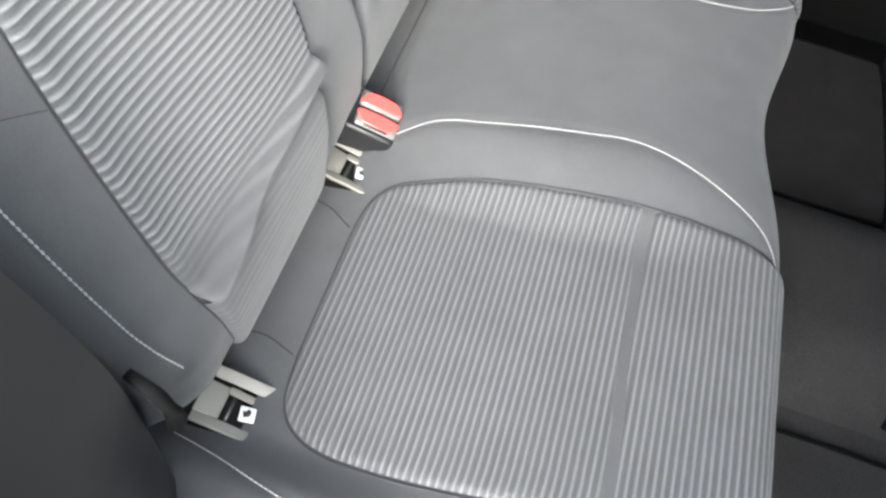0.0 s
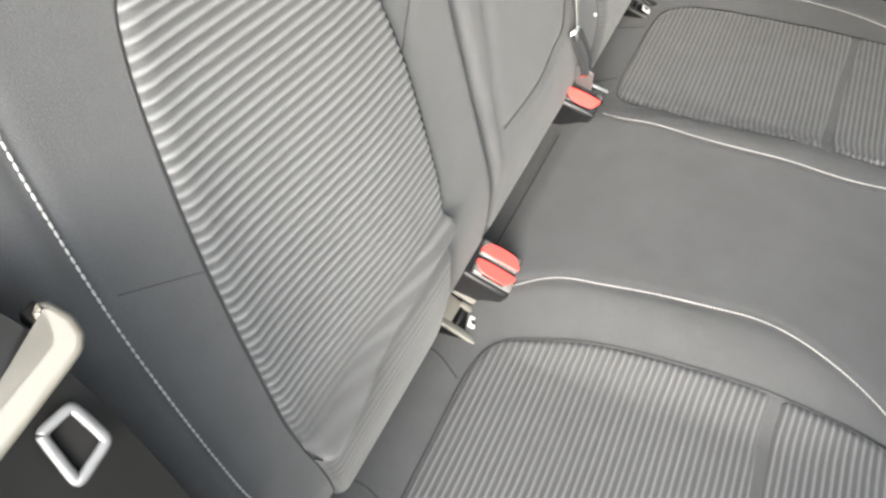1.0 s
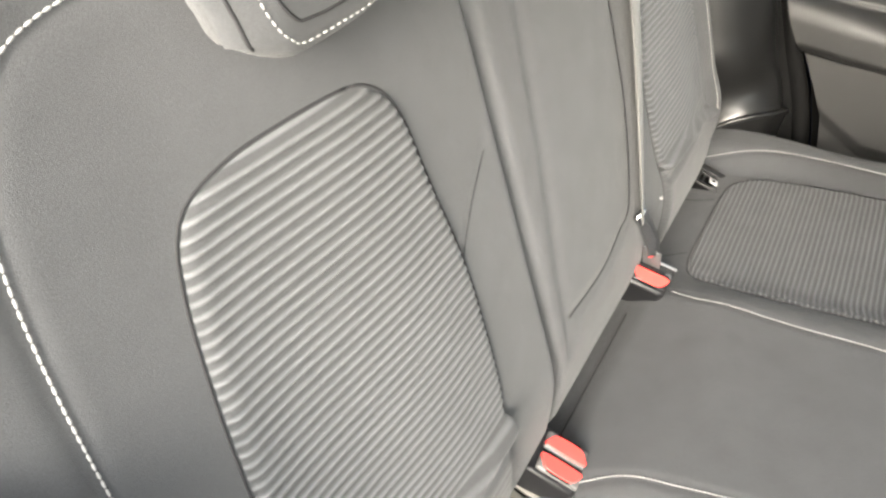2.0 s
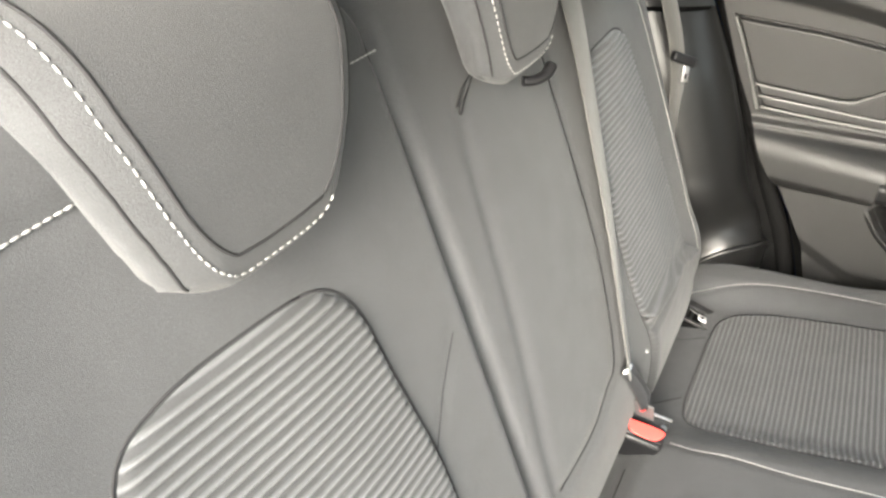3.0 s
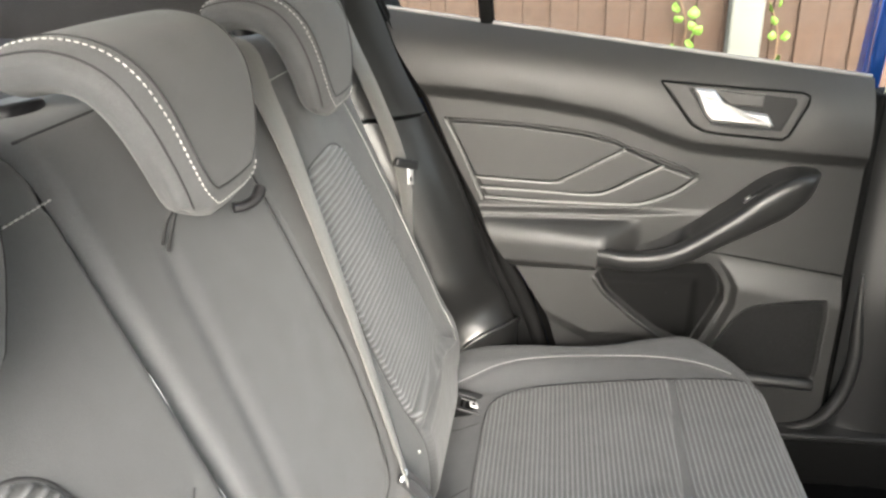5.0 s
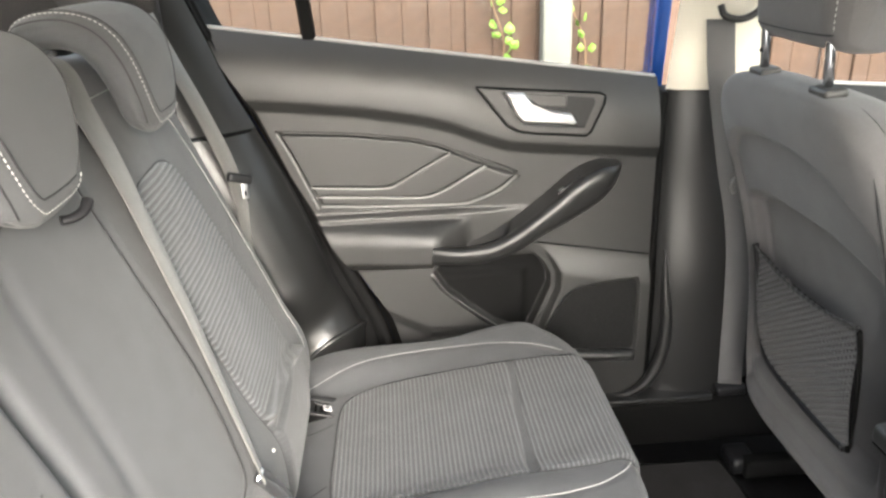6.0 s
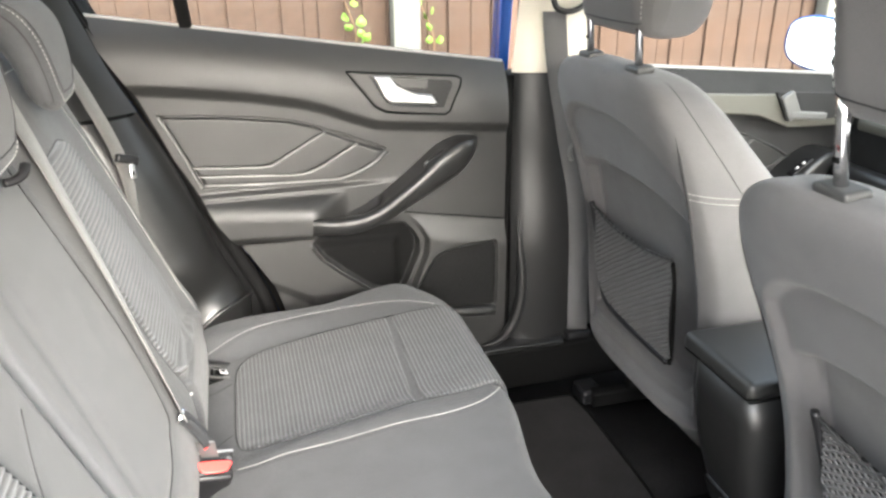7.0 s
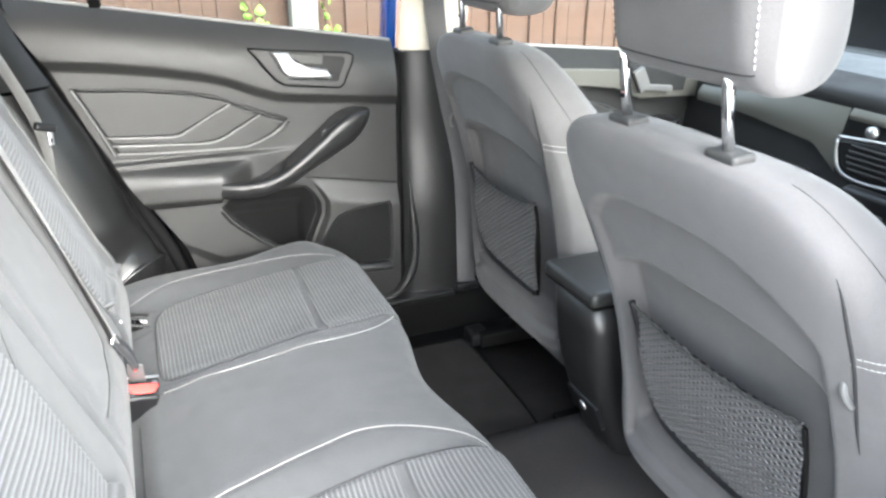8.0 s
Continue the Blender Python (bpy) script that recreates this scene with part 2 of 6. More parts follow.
def distance_to(a, b, line):
    """Distance of points (a, b) from a polyline, in its plane."""
    p = np.stack([a, b], -1)[..., None, :]
    s, e = line[:-1], line[1:]
    d = e - s
    t = np.clip(((p - s) * d).sum(-1) / np.maximum((d * d).sum(-1), 1e-12), 0, 1)
    return np.linalg.norm(p - (s + t[..., None] * d), axis=-1).min(-1)


def smooth01(t):
    t = np.clip(t, 0, 1)
    return t * t * (3 - 2 * t)


# ---- the rear seat's surfaces ----
class Profile:
    """A seat's section in x and z, run over by its length s."""

    def __init__(self, points, zero):
        self.p = spline(points, 900)
        step = np.r_[0, np.cumsum(np.linalg.norm(np.diff(self.p, axis=0), axis=1))]
        t = np.gradient(self.p, axis=0)
        t /= np.linalg.norm(t, axis=1)[:, None]
        self.n = np.stack([-t[:, 1], t[:, 0]], 1)
        self.s = step - step[np.argmin(np.linalg.norm(self.p - np.array(zero), axis=1))]

    def at(self, s):
        return [np.interp(s, self.s, v) for v in (self.p[:, 0], self.p[:, 1], self.n[:, 0], self.n[:, 1])]


CUSHION = Profile([(-0.13, 0.29), (-0.07, 0.318), (0, 0.338), (0.15, 0.366), (0.30, 0.394), (0.38, 0.409), (0.42, 0.412), (0.443, 0.398), (0.453, 0.365), (0.447, 0.29), (0.435, 0.20), (0.43, 0.12)], (0, 0.338))
BACK = Profile([(-0.11, 0.30), (-0.062, 0.322), (-0.036, 0.345), (-0.021, 0.38), (-0.018, 0.42), (-0.020, 0.46), (-0.026, 0.487), (-0.034, 0.51), (-0.0725, 0.61), (-0.111, 0.71), (-0.1495, 0.81), (-0.181, 0.89), (-0.196, 0.925), (-0.216, 0.944), (-0.25, 0.95), (-0.31, 0.945), (-0.335, 0.925), (-0.34, 0.86), (-0.33, 0.7)], (-0.034, 0.51))
BACK.n = -BACK.n if BACK.n[300, 0] < 0 else BACK.n
CUSHION.n = -CUSHION.n if CUSHION.n[300, 1] < 0 else CUSHION.n


def back_s(z):
    """The length along the backrest's face at a height, below its top."""
    low = np.argmax(BACK.p[:, 1] > 0.948) or len(BACK.p)
    return np.interp(z, BACK.p[:low, 1], BACK.s[:low])


def cushion_at(s, y, out=0.0):
    s, y = np.broadcast_arrays(np.asarray(s, float), np.asarray(y, float))
    x, z, nx, nz = CUSHION.at(s)
    a = np.abs(y)
    crown = 0.04 * smooth01((0.25 - a) / 0.11) * smooth01((0.45 - x) / 0.2) * (0.55 * smooth01((x + 0.025) / 0.04) + 0.45 * smooth01(x / 0.1))
    bolster = 0.034 * smooth01((a - 0.512) / 0.06) * smooth01((0.30 - x) / 0.3)
    roll = np.clip((a - 0.60) / 0.06, 0, 1)
    drop = 0.07 * (1 - np.sqrt(1 - np.minimum(roll, 0.999) ** 2))
    front = -0.028 * smooth01((0.2 - a) / 0.2) - 0.07 * smooth01((a - 0.47) / 0.19) ** 1.5
    xx = x + front * smooth01((x - 0.05) / 0.36) + nx * out
    return np.stack([xx, y, z + crown + bolster - drop + nz * out], -1)


def back_at(s, y, out=0.0):
    s, y = np.broadcast_arrays(np.asarray(s, float), np.asarray(y, float))
    x, z, nx, nz = BACK.at(s)
    a = np.abs(y)
    roll = np.clip((a - 0.53) / 0.05, 0, 1)
    out = out - 0.05 * (1 - np.sqrt(1 - np.minimum(roll, 0.999) ** 2))
    dish = -0.014 * smooth01((a - 0.28) / 0.17) * smooth01((z - 0.42) / 0.10)
    dish = dish - 0.040 * smooth01((a - 0.485) / 0.10) * smooth01((0.54 - z) / 0.14) * (y < 0)
    return np.stack([x + nx * (out + dish), y, z + nz * (out + dish)], -1)


def normals_of(at, s, y):
    e = 0.002
    ds, dy = at(s + e, y) - at(s - e, y), at(s, y + e) - at(s, y - e)
    n = np.cross(ds, dy)
    n /= np.linalg.norm(n, axis=-1)[..., None]
    want = at(s, y, 0.01) - at(s, y, 0.0)
    return n * np.sign((n * want).sum(-1))[..., None]


def cover_mesh(name, at, s_range, y_range, mat, seams=(), steps=(150, 120), thick=0.0, edge=0.0):
    """A padded cover over a stretch of a seat's surface, with soft dips along its seams."""
    s = np.linspace(*s_range, steps[0])[:, None]
    y = np.linspace(*y_range, steps[1])[None, :]
    s, y = np.broadcast_arrays(s, y)
    out = np.zeros(s.shape)
    for line, depth, width in seams:
        out -= depth * np.exp(-((distance_to(s, y, np.asarray(line, float)) / width) ** 2))
    if edge:
        near = np.minimum(y - y_range[0], y_range[1] - y)
        t = np.clip(1 - near / edge, 0, 0.999)
        out -= edge * 0.9 * (1 - np.sqrt(1 - t**2))
    rows = at(s, y, out)
    if thick:
        rim = at(s, y, np.full(s.shape, -thick))
        c, k = steps[1], steps[0]
        verts = np.vstack([rows.reshape(-1, 3), rim.reshape(-1, 3)])
        faces = sheet(rows) + [tuple(v + k * c for v in f[::-1]) for f in sheet(rows)]
        ring = [*range(c), *[i * c + c - 1 for i in range(1, k)], *[(k - 1) * c + j for j in range(c - 2, -1, -1)], *[i * c for i in range(k - 2, 0, -1)]]
        faces += [(ring[i - 1], ring[i], ring[i] + k * c, ring[i - 1] + k * c) for i in range(len(ring))]
        return mesh_of(name, verts, faces, mat)
    return sheet_mesh(name, rows, mat)


def ribbed_mesh(name, at, outline, pitch, amp, mat, lift=0.004, step=0.0014, columns=44, grooves=(), folds=(), calm=None):
    """A ribbed insert: rows of fabric across a closed outline of (s, y), proud of the cover, tucked in at its rim."""
    o = spline(outline, 260, closed=True)
    ring = np.vstack([o, o[:1]])
    lo, hi = o[:, 0].min() + 0.0004, o[:, 0].max() - 0.0004
    s = np.linspace(lo, hi, int((hi - lo) / step))
    u = 0.5 - 0.5 * np.cos(np.linspace(0, np.pi, columns))
    u = 0.5 * u + 0.5 * np.linspace(0, 1, columns)
    yy = np.empty((len(s), columns))
    for i, v in enumerate(s):
        a, b = ring[:-1], ring[1:]
        hit = (a[:, 0] - v) * (b[:, 0] - v) <= 0
        w = (v - a[hit, 0]) / np.where(b[hit, 0] == a[hit, 0], 1, b[hit, 0] - a[hit, 0])
        ys = a[hit, 1] + w * (b[hit, 1] - a[hit, 1])
        yy[i] = ys.min() + (ys.max() - ys.min()) * u
    ss = np.repeat(s[:, None], columns, 1)
    d = np.concatenate([distance_to(ss[i : i + 40], yy[i : i + 40], ring) for i in range(0, len(s), 40)])
    rim = np.sqrt(np.clip(1 - (1 - np.clip(d / 0.012, 0, 1)) ** 2, 0, 1))
    wave = 0.5 + 0.5 * np.cos(2 * np.pi * ss / pitch)
    if calm is not None:  # below its tuck the cover is stretched and the ribs lie flat
        wave = 0.5 + (wave - 0.5) * (0.12 + 0.88 * smooth01((ss - calm) / 0.045))
    out = -0.006 + (lift + 0.006) * rim + amp * (wave**2.2) * smooth01(d / 0.006)
    if calm is not None:
        out = out + 0.005 * smooth01((calm - ss) / 0.010)
    for line, depth, width in (*grooves, *folds):
        out -= depth * np.exp(-((distance_to(ss, yy, np.asarray(line, float)) / width) ** 2))
    me = sheet_mesh(name, at(ss, yy, out), mat)
    # Rib height, which sets how much painted highlight each rib gets.
    crest = me.attributes.new("crest", "FLOAT", "POINT")
    crest.data.foreach_set("value", wave.ravel().astype(np.float32))
    return me


def lay(at, line, n, out=0.0, closed=False):
    """A curve of (s, y) laid on a seat's surface, and its normals."""
    c = spline(line, n, closed)
    return at(c[:, 0], c[:, 1], out), normals_of(at, c[:, 0], c[:, 1])


def mirrored(line):
    return [(a, -b) for a, b in line]


# ---- the rear bench ----
INNER_STITCH = [(0.03, -0.165), (0.066, -0.148), (0.113, -0.142), (0.173, -0.134), (0.235, -0.130), (0.29, -0.128), (0.34, -0.135), (0.39, -0.154), (0.425, -0.180), (0.452, -0.216)]
OUTER_STITCH = [(-0.045, -0.534), (0.0, -0.545), (0.06, -0.562), (0.14, -0.578), (0.23, -0.585), (0.31, -0.575), (0.375, -0.545), (0.42, -0.50)]
SEAT_INLAY = [(0.03, -0.44), (0.038, -0.485), (0.07, -0.512), (0.13, -0.520), (0.23, -0.515), (0.33, -0.503), (0.42, -0.485), (0.50, -0.47), (0.54, -0.44), (0.545, -0.35), (0.54, -0.26), (0.50, -0.222), (0.44, -0.210), (0.39, -0.197), (0.30, -0.193), (0.16, -0.197), (0.08, -0.212), (0.042, -0.228), (0.028, -0.268), (0.028, -0.36)]
GROOVE = [(0.31, -0.19), (0.315, -0.34), (0.325, -0.505)]

bench = thing("rear_seat_cushion", (0.2, 0, 0.15), "charcoal fabric rear bench cushion with ribbed grey inserts and pale stitching", "seat")
seams = []
for side in (1, -1):
    flip = (lambda q: q) if side == 1 else mirrored
    seams += [(spline(flip(INNER_STITCH), 30), 0.003, 0.006), (spline(flip(OUTER_STITCH), 30), 0.003, 0.006)]
part("seat_cover", cover_mesh("seat_cover", cushion_at, (-0.12, 0.70), (-0.66, 0.66), FABRIC, seams, (150, 300)), FABRIC, bench)
for side in (1, -1):
    flip = (lambda q: q) if side == 1 else mirrored
    part("seat_insert", ribbed_mesh("seat_insert", cushion_at, flip(SEAT_INLAY), 0.0070, 0.0016, RIBBED, step=0.0009, grooves=[(flip(GROOVE), 0.014, 0.005)]), RIBBED, bench, "grey ribbed fabric insert")
    for line in (INNER_STITCH, OUTER_STITCH):
        c, n = lay(cushion_at, flip(line), 120, -0.001)
        part("stitching", stitch_mesh("stitching", c, n, THREAD, *((0.0036, 0.0002, 0.0007, 0.0004, 0.0010) if line is INNER_STITCH else (0.0046, 0.0006, 0.0007))), THREAD, bench, "pale grey stitching")
    for line in ([(-0.04, -0.422), (-0.008, -0.422), (0.024, -0.434)], [(-0.04, -0.255), (-0.01, -0.262), (0.022, -0.283)]):
        c, n = lay(cushion_at, flip(line), 16, -0.0004)
        part("seam", tube_mesh("seam", c, 0.0010, SEAM, 6), SEAM, bench)
    c, n = lay(cushion_at, flip(SEAT_INLAY), 160, 0.0, True)
    part("seam", tube_mesh("seam", np.vstack([c, c[:1]]), 0.0010, SEAM, 6), SEAM, bench)
c, n = lay(cushion_at, [(-0.012, -0.125), (-0.012, -0.06), (-0.012, 0.06), (-0.012, 0.12)], 40, 0.0)
part("seam", tube_mesh("seam", c, 0.0012, SEAM, 6), SEAM, bench)

# ---- the two backrests ----
BACK_INLAY = [(back_s(z), y) for z, y in [(0.812, -0.29), (0.815, -0.35), (0.812, -0.392), (0.80, -0.424), (0.765, -0.441), (0.70, -0.455), (0.64, -0.463), (0.57, -0.469), (0.50, -0.472), (0.44, -0.466), (0.39, -0.456), (0.352, -0.44), (0.343, -0.36), (0.352, -0.28), (0.40, -0.262), (0.482, -0.248), (0.54, -0.232), (0.60, -0.228), (0.661, -0.229), (0.728, -0.240), (0.776, -0.247), (0.80, -0.262)]]
BACK_STITCH = [(back_s(z), y) for z, y in [(0.911, -0.134), (0.910, -0.20), (0.910, -0.30), (0.908, -0.38), (0.902, -0.44), (0.888, -0.472), (0.86, -0.494), (0.82, -0.507), (0.76, -0.517), (0.68, -0.524), (0.61, -0.526), (0.53, -0.525), (0.48, -0.52), (0.44, -0.512)]]
FOLD = [(back_s(z), y) for z, y in [(0.514, -0.20), (0.511, -0.28), (0.500, -0.36), (0.484, -0.43), (0.474, -0.51)]]
CENTRE_SEAM = [(back_s(z), y) for z, y in [(0.846, -0.052), (0.796, -0.059), (0.681, -0.070), (0.561, -0.090), (0.48, -0.10)]]
CENTRE_EDGE = [(back_s(z), y) for z, y in [(0.90, 0.128), (0.843, 0.129), (0.694, 0.135), (0.613, 0.130), (0.525, 0.10), (0.511, 0.06), (0.50, 0.0), (0.505, -0.09)]]
SIDE_SEAM = [(back_s(z), y) for z, y in [(0.712, -0.162), (0.685, -0.198), (0.655, -0.229)]]
DART = [(back_s(z), y) for z, y in [(0.681, -0.514), (0.667, -0.490), (0.651, -0.463)]]
HIGH = BACK.s[-1] - 0.02


def backrest(name, label, y_range, inlay_side, lines, steps):
    ob = thing(name, (-0.1, sum(y_range) / 2, 0.33), label, "car seat", "rear seat backs")
    flip = (lambda q: q) if inlay_side == 1 else mirrored
    dips = [(spline(line, 30), *((0.002, 0.006) if line is SIDE_SEAM else (0.004, 0.011) if line is CENTRE_SEAM else (0.0035, 0.006))) for line in lines] + [(spline(flip(BACK_STITCH), 40), 0.003, 0.006)]
    part("back_cover", cover_mesh("back_cover", back_at, (BACK.s[0] + 0.01, HIGH), y_range, FABRIC, dips, steps, edge=0.016), FABRIC, ob)
    inlay = BACK_INLAY if inlay_side == 1 else [(a, -b - 0.022 - 0.018 * float(smooth01((0.42 + b) / 0.14))) for a, b in BACK_INLAY]
    part("back_insert", ribbed_mesh("back_insert", back_at, inlay, 0.0077, 0.0027, RIBBED, step=0.0009, folds=[(flip(FOLD), -0.0150, 0.0062)], calm=back_s(0.494)), RIBBED, ob, "grey ribbed fabric insert")
    c, n = lay(back_at, flip(BACK_STITCH), 160, -0.001)
    part("stitching", stitch_mesh("stitching", c, n, THREAD), THREAD, ob, "pale grey stitching")
    c, n = lay(back_at, inlay, 160, 0.0, True)
    part("seam", tube_mesh("seam", np.vstack([c, c[:1]]), 0.0010, SEAM, 6, up=(1, 0, 0.4)), SEAM, ob)
    for line in (q for q in lines if q is not CENTRE_SEAM):
        c, n = lay(back_at, line, 60, -0.0016 if line is SIDE_SEAM else -0.0026)
        part("seam", tube_mesh("seam", c, 0.0006 if line is SIDE_SEAM else 0.001, SEAM, 6, up=(1, 0, 0.4)), SEAM, ob)
    c, n = lay(back_at, flip(DART), 20, -0.0006)
    part("seam", tube_mesh("seam", c, 0.0007, SEAM, 6, up=(1, 0, 0.4)), SEAM, ob)
    if inlay_side < 0:
        return ob
    # the dark hinge side under the outer bolster
    q = np.linspace(back_s(0.36), back_s(0.528), 20)[:, None]
    v = np.linspace(0.549, 0.582, 8)[None, :]
    part("foot_cover", sheet_mesh("foot_cover", back_at(q + 0.25 * (v - 0.549), -inlay_side * v, np.full((20, 8), 0.004)), PLASTIC), PLASTIC, ob, "dark plastic foot cover")
    line = [(x, -inlay_side * y, z) for x, y, z in ((-0.026, 0.558, 0.535), (-0.008, 0.562, 0.528), (-0.002, 0.560, 0.50), (-0.006, 0.556, 0.46), (-0.018, 0.550, 0.425))]
    part("hinge_cover", tube_mesh("hinge_cover", spline(line, 30), np.interp(np.linspace(0, 1, 30), [0, 0.3, 0.8, 1], [0.004, 0.0065, 0.0075, 0.005]), RUBBER, 14, 0.7), RUBBER, ob, "black hinge cover")
    return ob


backrest("split_rear_seat", "narrow charcoal rear seat back with a ribbed grey insert", (-0.58, -0.1335), 1, [SIDE_SEAM], (170, 100))
backrest("split_rear_seat", "wide charcoal rear seat back with a ribbed grey insert", (-0.1265, 0.58), -1, [CENTRE_SEAM, CENTRE_EDGE], (170, 150))


# ---- rear headrests ----
HEAD_LOOP = np.array([-0.013, 0.0]) + spline([(-0.118, 0.866), (-0.110, 0.885), (-0.112, 0.93), (-0.122, 0.97), (-0.145, 0.996), (-0.18, 1.006), (-0.215, 1.003), (-0.236, 0.99), (-0.238, 0.972), (-0.222, 0.962), (-0.195, 0.965), (-0.172, 0.955), (-0.158, 0.925), (-0.150, 0.885), (-0.138, 0.866), (-0.128, 0.861)], 96, closed=True)


MEDIAL = np.array([-0.013, 0.0]) + spline([(-0.132, 0.880), (-0.136, 0.93), (-0.152, 0.966), (-0.18, 0.984), (-0.222, 0.983)], 60)


def headrest_rear(y0, wide, label):
    """An L-shaped headrest that hangs over the backrest's top: a flat face between two stitched lines, with sides that turn back."""
    ob = thing("rear_headrest", (-0.17, y0, 0.95), label, "headrest", "rear headrests")
    near = MEDIAL[np.argmin(np.linalg.norm(HEAD_LOOP[:, None] - MEDIAL[None], axis=2), axis=1)]

    def place(k, pick=slice(None), out=0.0):
        """The section at k, -1 to 1 across; the face ends at 0.6."""
        q, med = HEAD_LOOP[pick], near[pick]
        e = abs(k)
        face = wide * np.interp(q[:, 1], [0.858, 0.868, 0.885, 0.92, 0.965, 1.0], [0.022, 0.033, 0.042, 0.057, 0.071, 0.075])
        turn = max(0.0, (e - 0.6) / 0.4)
        f = 0.04 * (e / 0.6) ** 2 if e < 0.6 else 0.04 + 0.80 * (0.55 * turn + 0.45 * (1 - math.sqrt(max(0.0, 1 - turn**2))))
        half = face * min(1.0, e / 0.6) + 0.024 * (0.5 * turn + 0.5 * math.sin(turn * math.pi / 2))
        d = q - med
        grown = med + d * (1 - f) + d / np.maximum(np.linalg.norm(d, axis=1)[:, None], 1e-6) * out
        return np.stack([grown[:, 0], y0 + math.copysign(1, k) * half, grown[:, 1]], 1)

    ks = np.r_[np.linspace(-1, -0.6, 14), np.linspace(-0.55, 0.55, 17), np.linspace(0.6, 1, 14)]
    part("cushion", sheet_mesh("cushion", np.array([place(k) for k in ks]), FABRIC, True, True), FABRIC, ob)
    start = int(np.argmax(HEAD_LOOP[:, 1] > 0.878))
    end = int(np.argmin(np.linalg.norm(HEAD_LOOP - np.array([-0.249, 0.985]), axis=1)))
    side = slice(start, end + 1)
    d = (HEAD_LOOP - near)[side]
    normal = np.stack([d[:, 0], 0 * d[:, 0], d[:, 1]], 1)
    normal /= np.linalg.norm(normal, axis=1)[:, None]

    def along(path, n, out=0.0):
        """A curve on the cushion through (k, row) pairs, and its normals in the section's plane."""
        got, nrm = [], []
        for k, row in spline(path, n):
            j = int(row)
            a, b = (place(k, slice(i, i + 1), out)[0] for i in (j, j + 1))
            got.append(a + (b - a) * (row - j))
            d = (HEAD_LOOP - near)[j]
            nrm.append(np.array([d[0], 0.0, d[1]]) / np.linalg.norm(d))
        return np.array(got), np.array(nrm)

    corner = lambda k, up: [(-k, end), (-k, (end + start) / 2), (-k, start + up + 9), (-k * 0.97, start + up + 4), (-k * 0.86, start + up + 1.2), (-k * 0.66, start + up), (0.0, start + up)]
    ended = lambda k, up: corner(k, up) + [(k * 0.66, start + up), (k * 0.86, start + up + 1.2), (k * 0.93, start + up + 3)]
    for sgn in (-1, 1):
        part("seam", tube_mesh("seam", place(sgn * 0.86, side, 0.0), 0.0010, SEAM, 6, up=(0, 1, 0)), SEAM, ob)
    c, n = along(ended(0.69, -1.0), 190, 0.0005)
    part("stitching", stitch_mesh("stitching", c, n, THREAD, 0.0038, 0.0018, 0.0006), THREAD, ob, "pale grey stitching")
    turn = corner(0.60, 1.6)
    c, n = along(turn + [(-k, row) for k, row in turn[-2::-1]], 220)
    part("seam", tube_mesh("seam", c, 0.0010, SEAM, 6, up=(0, 1, 0.3)), SEAM, ob)
    for k in (-0.055, 0.055):
        part("post_guide", plate_mesh("post_guide", [(0.016 * math.cos(a), 0.026 * math.sin(a)) for a in np.linspace(0, 2 * math.pi, 28, endpoint=False)], lambda a, b, o, k=k: (-0.258 + a, y0 + k + b, 0.946 + o), 0.012, GLOSS, 0.006), GLOSS, ob)
    return ob


headrest_rear(-0.327, 1.0, "charcoal fabric headrest over the single rear backrest")
headrest_rear(-0.003, 1.02, "charcoal fabric headrest over the middle of the rear seat")
headrest_rear(0.326, 1.0, "charcoal fabric headrest over the double rear backrest")

hook = thing("belt_hook", (-0.128, 0.012, 0.862), "small black plastic hook below the middle headrest", "hook")
part("arm", tube_mesh("arm", spline([(-0.136, 0.012, 0.853), (-0.128, 0.018, 0.853), (-0.121, 0.026, 0.857), (-0.119, 0.034, 0.864)], 24), 0.0055, GLOSS, 10, 0.8), GLOSS, hook)

# dart seams and the slit beside the middle headrest
slit = thing("backrest_slit", (-0.145, -0.075, 0.87), "dark slit in the charcoal cover beside the middle headrest", "slit", kind="structure")
for line in ([(0.848, -0.058), (0.858, -0.040), (0.866, -0.012)], [(0.842, -0.056), (0.850, -0.042), (0.862, -0.018)]):
    c, _ = lay(back_at, [(back_s(z), y) for z, y in line], 20, 0.0005)
    part("slit_edge", tube_mesh("slit_edge", c, np.linspace(0.0014, 0.0006, 20), SEAM, 6, up=(1, 0, 0.4)), SEAM, slit)
for line in ([(BACK.s[np.argmax(BACK.p[:, 1] > 0.9485)] + 0.01, y) for y in (-0.30, -0.2, -0.135)], [(back_s(0.944), y) for y in (-0.122, -0.08, -0.02, 0.05)]):
    c, _ = lay(back_at, line, 30, 0.0)
    part("seam", tube_mesh("seam", c, 0.0012, SEAM, 6, up=(1, 0, 0.4)), SEAM, slit)


